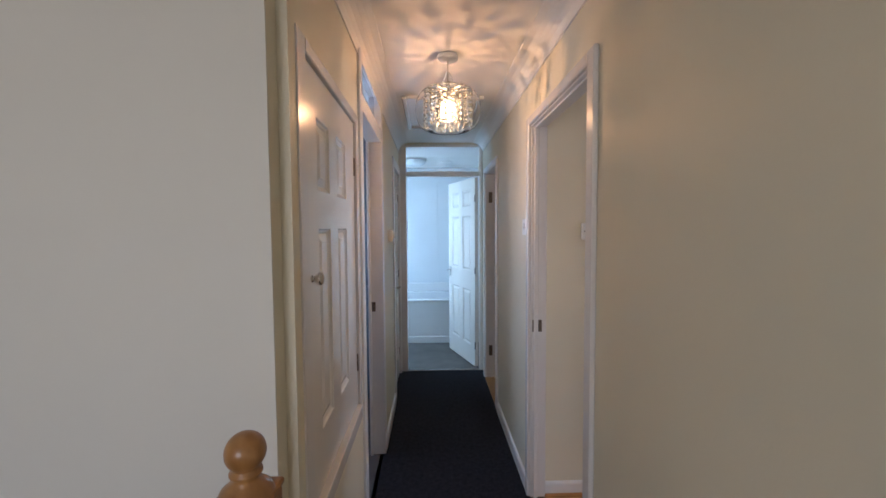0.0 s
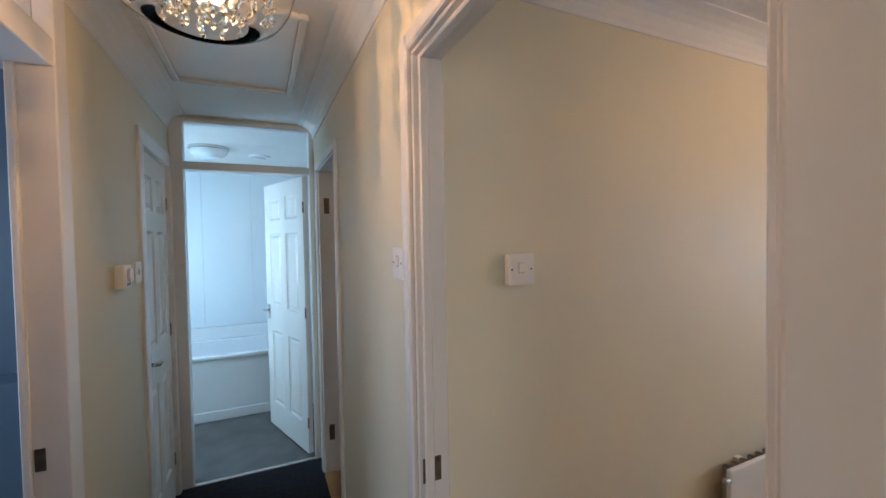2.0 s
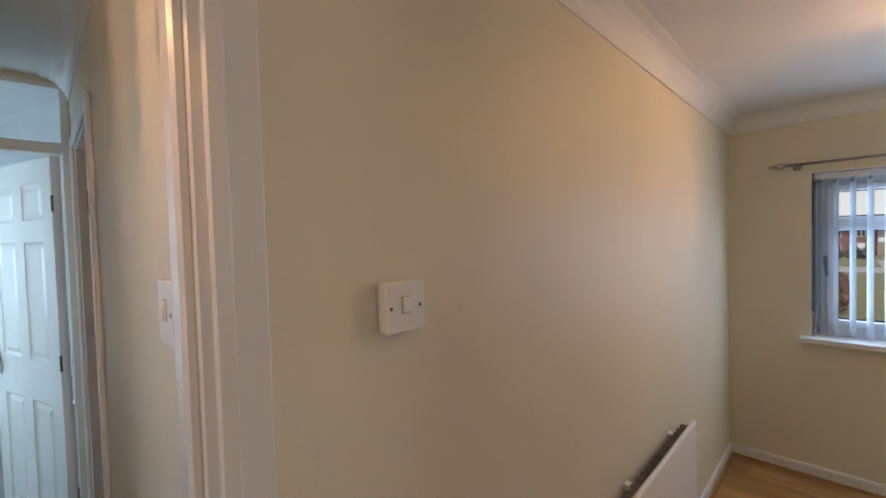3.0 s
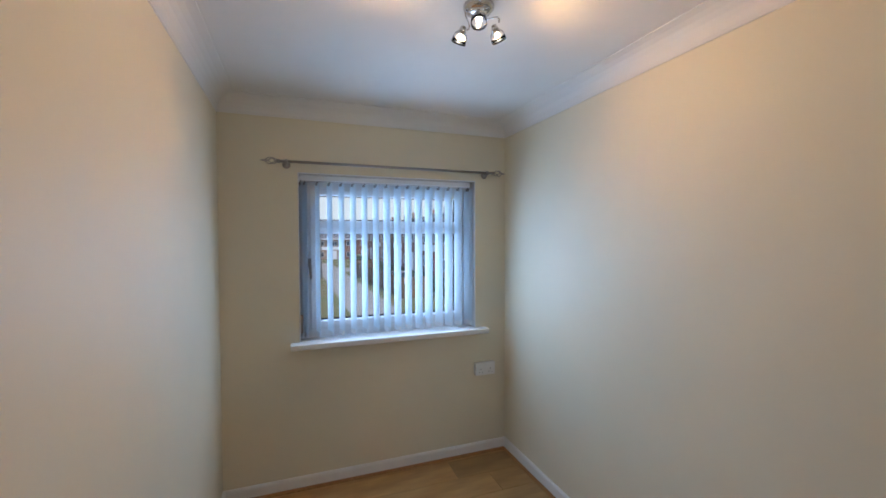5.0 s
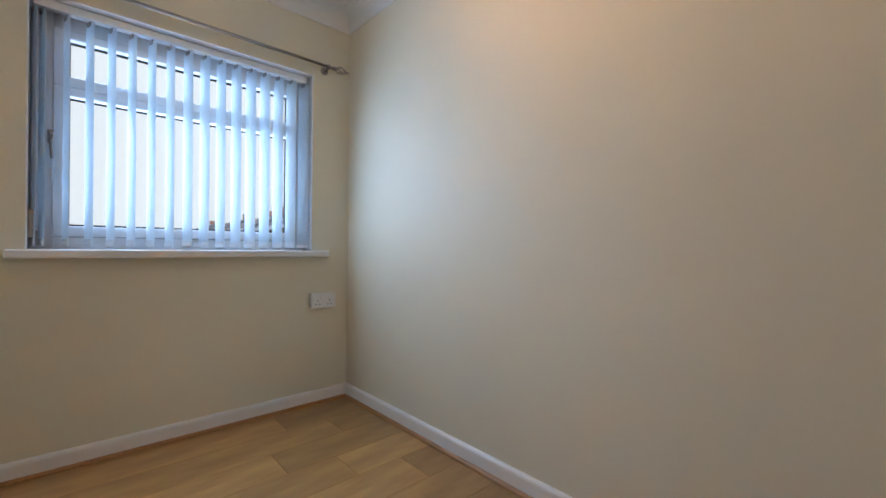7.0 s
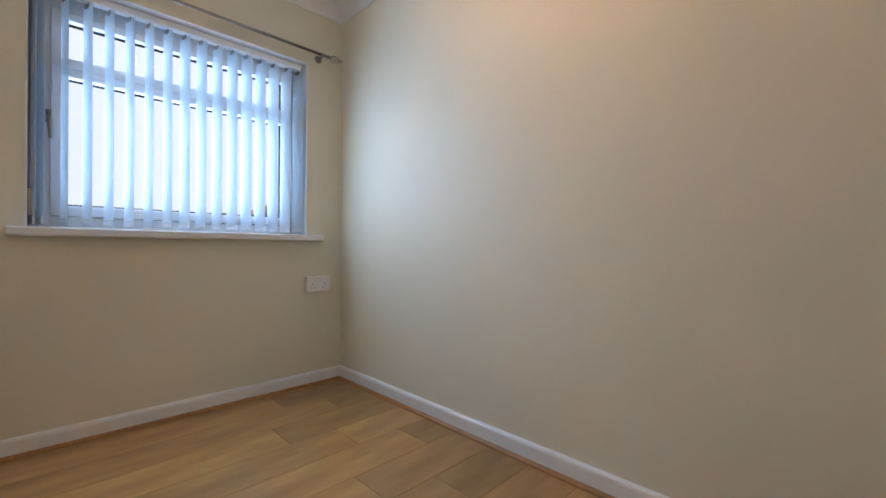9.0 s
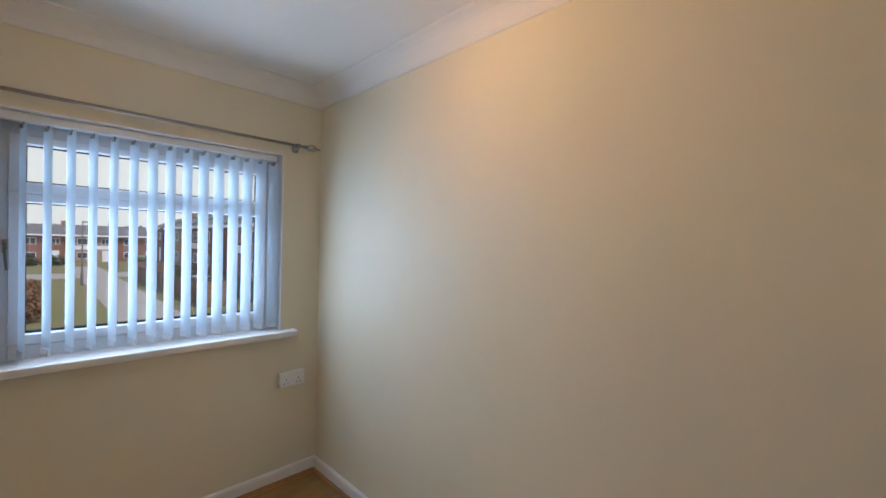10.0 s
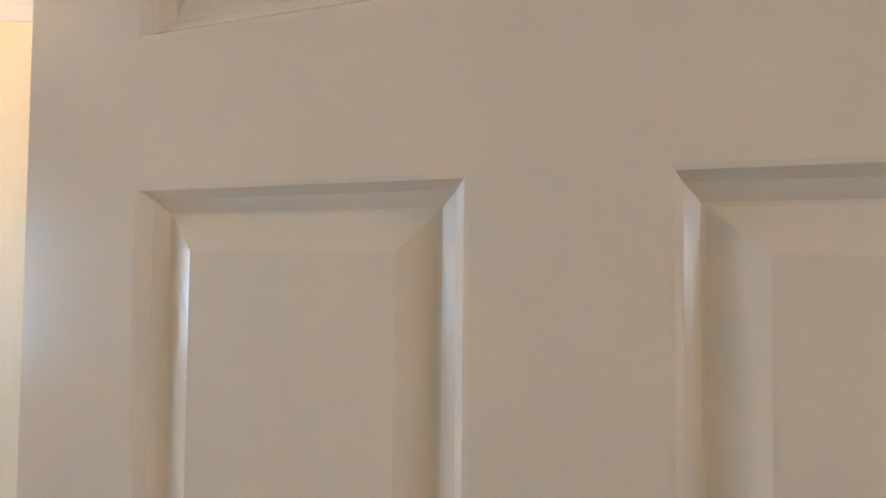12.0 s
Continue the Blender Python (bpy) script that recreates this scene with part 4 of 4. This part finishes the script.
def house(m, w, d, eave, brick, storeys=2, label="", boarded=False, door=None):
    """A gabled terrace house; its front faces -y of its own frame, ridge along x."""
    h = thing("house", label, "house", m, "terrace houses")
    rise = d * 0.22
    bm = bmesh.new()
    add_box(bm, -w / 2, w / 2, 0, d, 0, eave)
    part("wall", bm, brick, h)
    rf = bmesh.new()
    v = [rf.verts.new(p) for p in ((-w / 2 - 0.15, -0.45, eave - 0.08), (w / 2 + 0.15, -0.45, eave - 0.08), (w / 2 + 0.15, d / 2, eave + rise), (-w / 2 - 0.15, d / 2, eave + rise), (w / 2 + 0.15, d + 0.45, eave - 0.08), (-w / 2 - 0.15, d + 0.45, eave - 0.08))]
    u = [rf.verts.new(p.co - Vector((0, 0, 0.18))) for p in v]
    for q in ((0, 1, 2, 3), (3, 2, 4, 5)):
        rf.faces.new([v[i] for i in q])
        rf.faces.new([u[i] for i in q[::-1]])
    for q in ((0, 1), (4, 5), (1, 2), (2, 4), (5, 3), (3, 0)):
        rf.faces.new((v[q[0]], u[q[0]], u[q[1]], v[q[1]]))
    roof = part("roof", rf, TILE, h)
    part("chimney", boxes((w / 2 - 0.9, w / 2 - 0.3, d / 2 - 0.4, d / 2 + 0.4, eave + rise - 0.4, eave + rise + 0.7)), brick, roof)
    part("fascia", boxes((-w / 2 - 0.15, w / 2 + 0.15, -0.48, -0.44, eave - 0.32, eave - 0.06)), WHITEBOARD, h)
    if boarded:
        part("cladding", boxes((-w / 2 + 0.1, w / 2 - 0.1, -0.05, 0, eave * 0.46, eave * 0.60)), WHITEBOARD, h)
    for s in range(storeys):
        zc = eave * (0.24 + 0.51 * s)
        for x in (-w * 0.25, w * 0.24):
            ww, wh = (1.5, 1.15) if x < 0 else (1.1, 1.05)
            if s == 0 and x > 0:
                part("door", boxes((x - 0.45, x + 0.45, -0.05, 0.0, 0, 2.05)), door or WHITEBOARD, h)
                continue
            wn = part("window", boxes((x - ww / 2, x + ww / 2, -0.06, 0.0, zc - wh / 2, zc - wh / 2 + 0.08), (x - ww / 2, x + ww / 2, -0.06, 0.0, zc + wh / 2 - 0.08, zc + wh / 2), (x - ww / 2, x - ww / 2 + 0.08, -0.06, 0, zc - wh / 2 + 0.08, zc + wh / 2 - 0.08),
                      (x + ww / 2 - 0.08, x + ww / 2, -0.06, 0, zc - wh / 2 + 0.08, zc + wh / 2 - 0.08), (x - 0.04, x + 0.04, -0.055, 0, zc - wh / 2 + 0.08, zc + wh / 2 - 0.08)), WHITEBOARD, h)
            part("pane", boxes((x - ww / 2 + 0.08, x + ww / 2 - 0.08, -0.02, -0.001, zc - wh / 2 + 0.08, zc + wh / 2 - 0.08)), DARKPANE, wn)
    return h


for k in range(8):
    house(pose(98 + 0.4 * (k % 2), 34 - 6.6 * k, GZ, 0, 0, -90), 6.4, 8.0, 4.9, BRICK if k % 3 else BUFF, label="red-brown brick terrace house with a grey tiled roof", boarded=k % 2 == 0)
structure("bank", boxes((24, 96, -40, -10.1, GZ - 0.1, GZ + 1.25), bevel=0.3, seg=2), GRASS, "grassy raised bank under the near terrace")
for k in range(8):
    house(pose(34.5 + 6.75 * k, -11.2 - 0.5 * (k % 2), GZ + 1.25, 0, 0, 180), 6.6, 8.0, 5.0, BRICK if k % 4 else BUFF, label="brick terrace house with white-framed windows", boarded=k % 2 == 1, door=RED if k == 1 else None)


def fence(x0, y0, x1, y1, h=1.8):
    L = math.hypot(x1 - x0, y1 - y0)
    f_ = thing("fence", "weathered close-boarded timber garden fence", "fence", pose(x0, y0, GZ, 0, 0, math.degrees(math.atan2(y1 - y0, x1 - x0))), "garden fences")
    n = int(L / 1.8)
    for i in range(n + 1):
        part("post", boxes((i * 1.8 - 0.05, i * 1.8 + 0.05, -0.05, 0.05, 0, h + 0.08)), FENCE, f_)
        if i < n:
            bm = bmesh.new()
            for j in range(11):
                add_box(bm, i * 1.8 + 0.06 + j * 0.154, i * 1.8 + 0.205 + j * 0.154, -0.015 + 0.012 * (j % 2), 0.005 + 0.012 * (j % 2), 0.06, h)
            part("fence_panel", bm, FENCE, f_)


fence(55, -5.2, 55, -9.8, 2.1)
fence(33, -6.6, 54.6, -5.9, 1.7)
fence(33, -6.8, 33, -9.9)
lp = thing("street_lamp", "grey street lamp column beside the footpath", "street lamp", pose(53, -1.4, GZ))
part("column", tube(bmesh.new(), [(0, 0, 0), (0, 0, 1.2), (0, 0, 1.25), (0, 0, 6.1)], [0.11, 0.11, 0.07, 0.05], 12), POST, lp)
part("lantern", boxes((-0.12, 0.12, -0.75, 0.05, 6.05, 6.2), bevel=0.04), POST, lp)


def foliage(name, label, spots, r, count, material, seed, kind="stuff"):
    rg = random.Random(seed)
    bm = bmesh.new()
    for _ in range(count):
        cx, cy, cz, sx, sy, sz = rg.choice(spots)
        while True:
            p = Vector((rg.uniform(-1, 1), rg.uniform(-1, 1), rg.uniform(-1, 1)))
            if p.length < 1:
                break
        c = Vector((cx + p.x * sx, cy + p.y * sy, cz + p.z * sz))
        q = Euler((rg.uniform(0, 6), rg.uniform(0, 6), rg.uniform(0, 6))).to_matrix()
        s = r * rg.uniform(0.6, 1.3)
        bm.faces.new([bm.verts.new(c + q @ Vector(v) * s) for v in ((-1, 0, 0), (0, -0.5, 0.1), (1, 0, 0), (0, 0.5, -0.1))])
    ob = shape(name, bm, material, None, label)
    return tagged(ob, category="foliage", kind=kind)


foliage("hedge", "rust-brown winter hedge beside the footpath", [(33 + i * 1.6, 2.2 + 0.3 * (i % 2), GZ + 0.8, 1.2, 1.0, 0.85) for i in range(7)], 0.14, 5000, HEDGE, 3)
foliage("far_hedge", "dull green hedge before the far terrace", [(88, 30 - i * 3.0, GZ + 0.7, 0.9, 1.5, 1.0) for i in range(11)], 0.22, 4500, WOODS, 5)
foliage("far_trees", "bare dull tree crowns behind the far roofs", [(125 + 6 * (i % 3), 45 - i * 5.0, GZ + 3.4 + (i * 7 % 5) * 0.4, 4, 4, 2.4) for i in range(22)], 0.5, 9000, WOODS, 7)
car = thing("parked_car", "white parked hatchback car on the estate road", "car", pose(43, -8.6, GZ, 0, 0, 8))
cb = bmesh.new()
add_box(cb, -2.0, 2.0, -0.85, 0.85, 0.28, 0.85, bevel=0.14, seg=3)
part("body", cb, CARP, car)
cc = bmesh.new()
bot = [cc.verts.new(p) for p in ((-1.6, -0.8, 0.82), (1.0, -0.8, 0.82), (1.0, 0.8, 0.82), (-1.6, 0.8, 0.82))]
top = [cc.verts.new(p) for p in ((-1.25, -0.62, 1.42), (0.3, -0.62, 1.42), (0.3, 0.62, 1.42), (-1.25, 0.62, 1.42))]
cc.faces.new(top)
for i in range(4):
    cc.faces.new((bot[i], bot[(i + 1) % 4], top[(i + 1) % 4], top[i]))
part("glasshouse", cc, DARKPANE, car)
part("roof", boxes((-1.22, 0.28, -0.6, 0.6, 1.421, 1.46), bevel=0.015), CARP, car)
for x in (-1.25, 1.25):
    for y in (-0.78, 0.78):
        w_ = part("wheel", tube(bmesh.new(), [(x, y - 0.1, 0.31), (x, y + 0.1, 0.31)], 0.31, 20), GASKET, car)
        part("rim", tube(bmesh.new(), [(x, y - 0.104, 0.31), (x, y + 0.104, 0.31)], 0.19, 16), CHROME, w_)

# ---- laminate boards of the bedroom floor ----
fl = structure("laminate_floor", boxes((RF, XW, YB - 0.25, YA, -0.012, -0.009), (XR - 0.003, RF, 1.335, 2.098, -0.012, -0.004)), OAKTRIM, "oak laminate floor laid across the bedroom")
rs = random.Random(21)
plank_meshes = {}
pw = 0.192
x = RF + 0.002
col = 0
while x < XW - 0.01:
    w_ = min(pw, XW - 0.002 - x)
    y = YB - 0.20
    first = 0.35 + 0.55 * ((col * 0.37) % 1)
    while y < YA - 0.01:
        L = min(first if y < YB - 0.1 else 1.2, YA - 0.004 - y)
        key = (round(w_, 3), round(L, 3))
        if key not in plank_meshes:
            bm = boxes((0, key[0] - 0.0012, 0, key[1] - 0.0012, -0.0088, 0.0), bevel=0.0007)
            me = bpy.data.meshes.new("plank")
            bm.to_mesh(me)
            bm.free()
            me.materials.append(OAK)
            plank_meshes[key] = me
        ob = new("plank", plank_meshes[key])
        ob.parent = fl
        ob.location = (x, y, 0)
        y += L
    x += pw
    col += 1
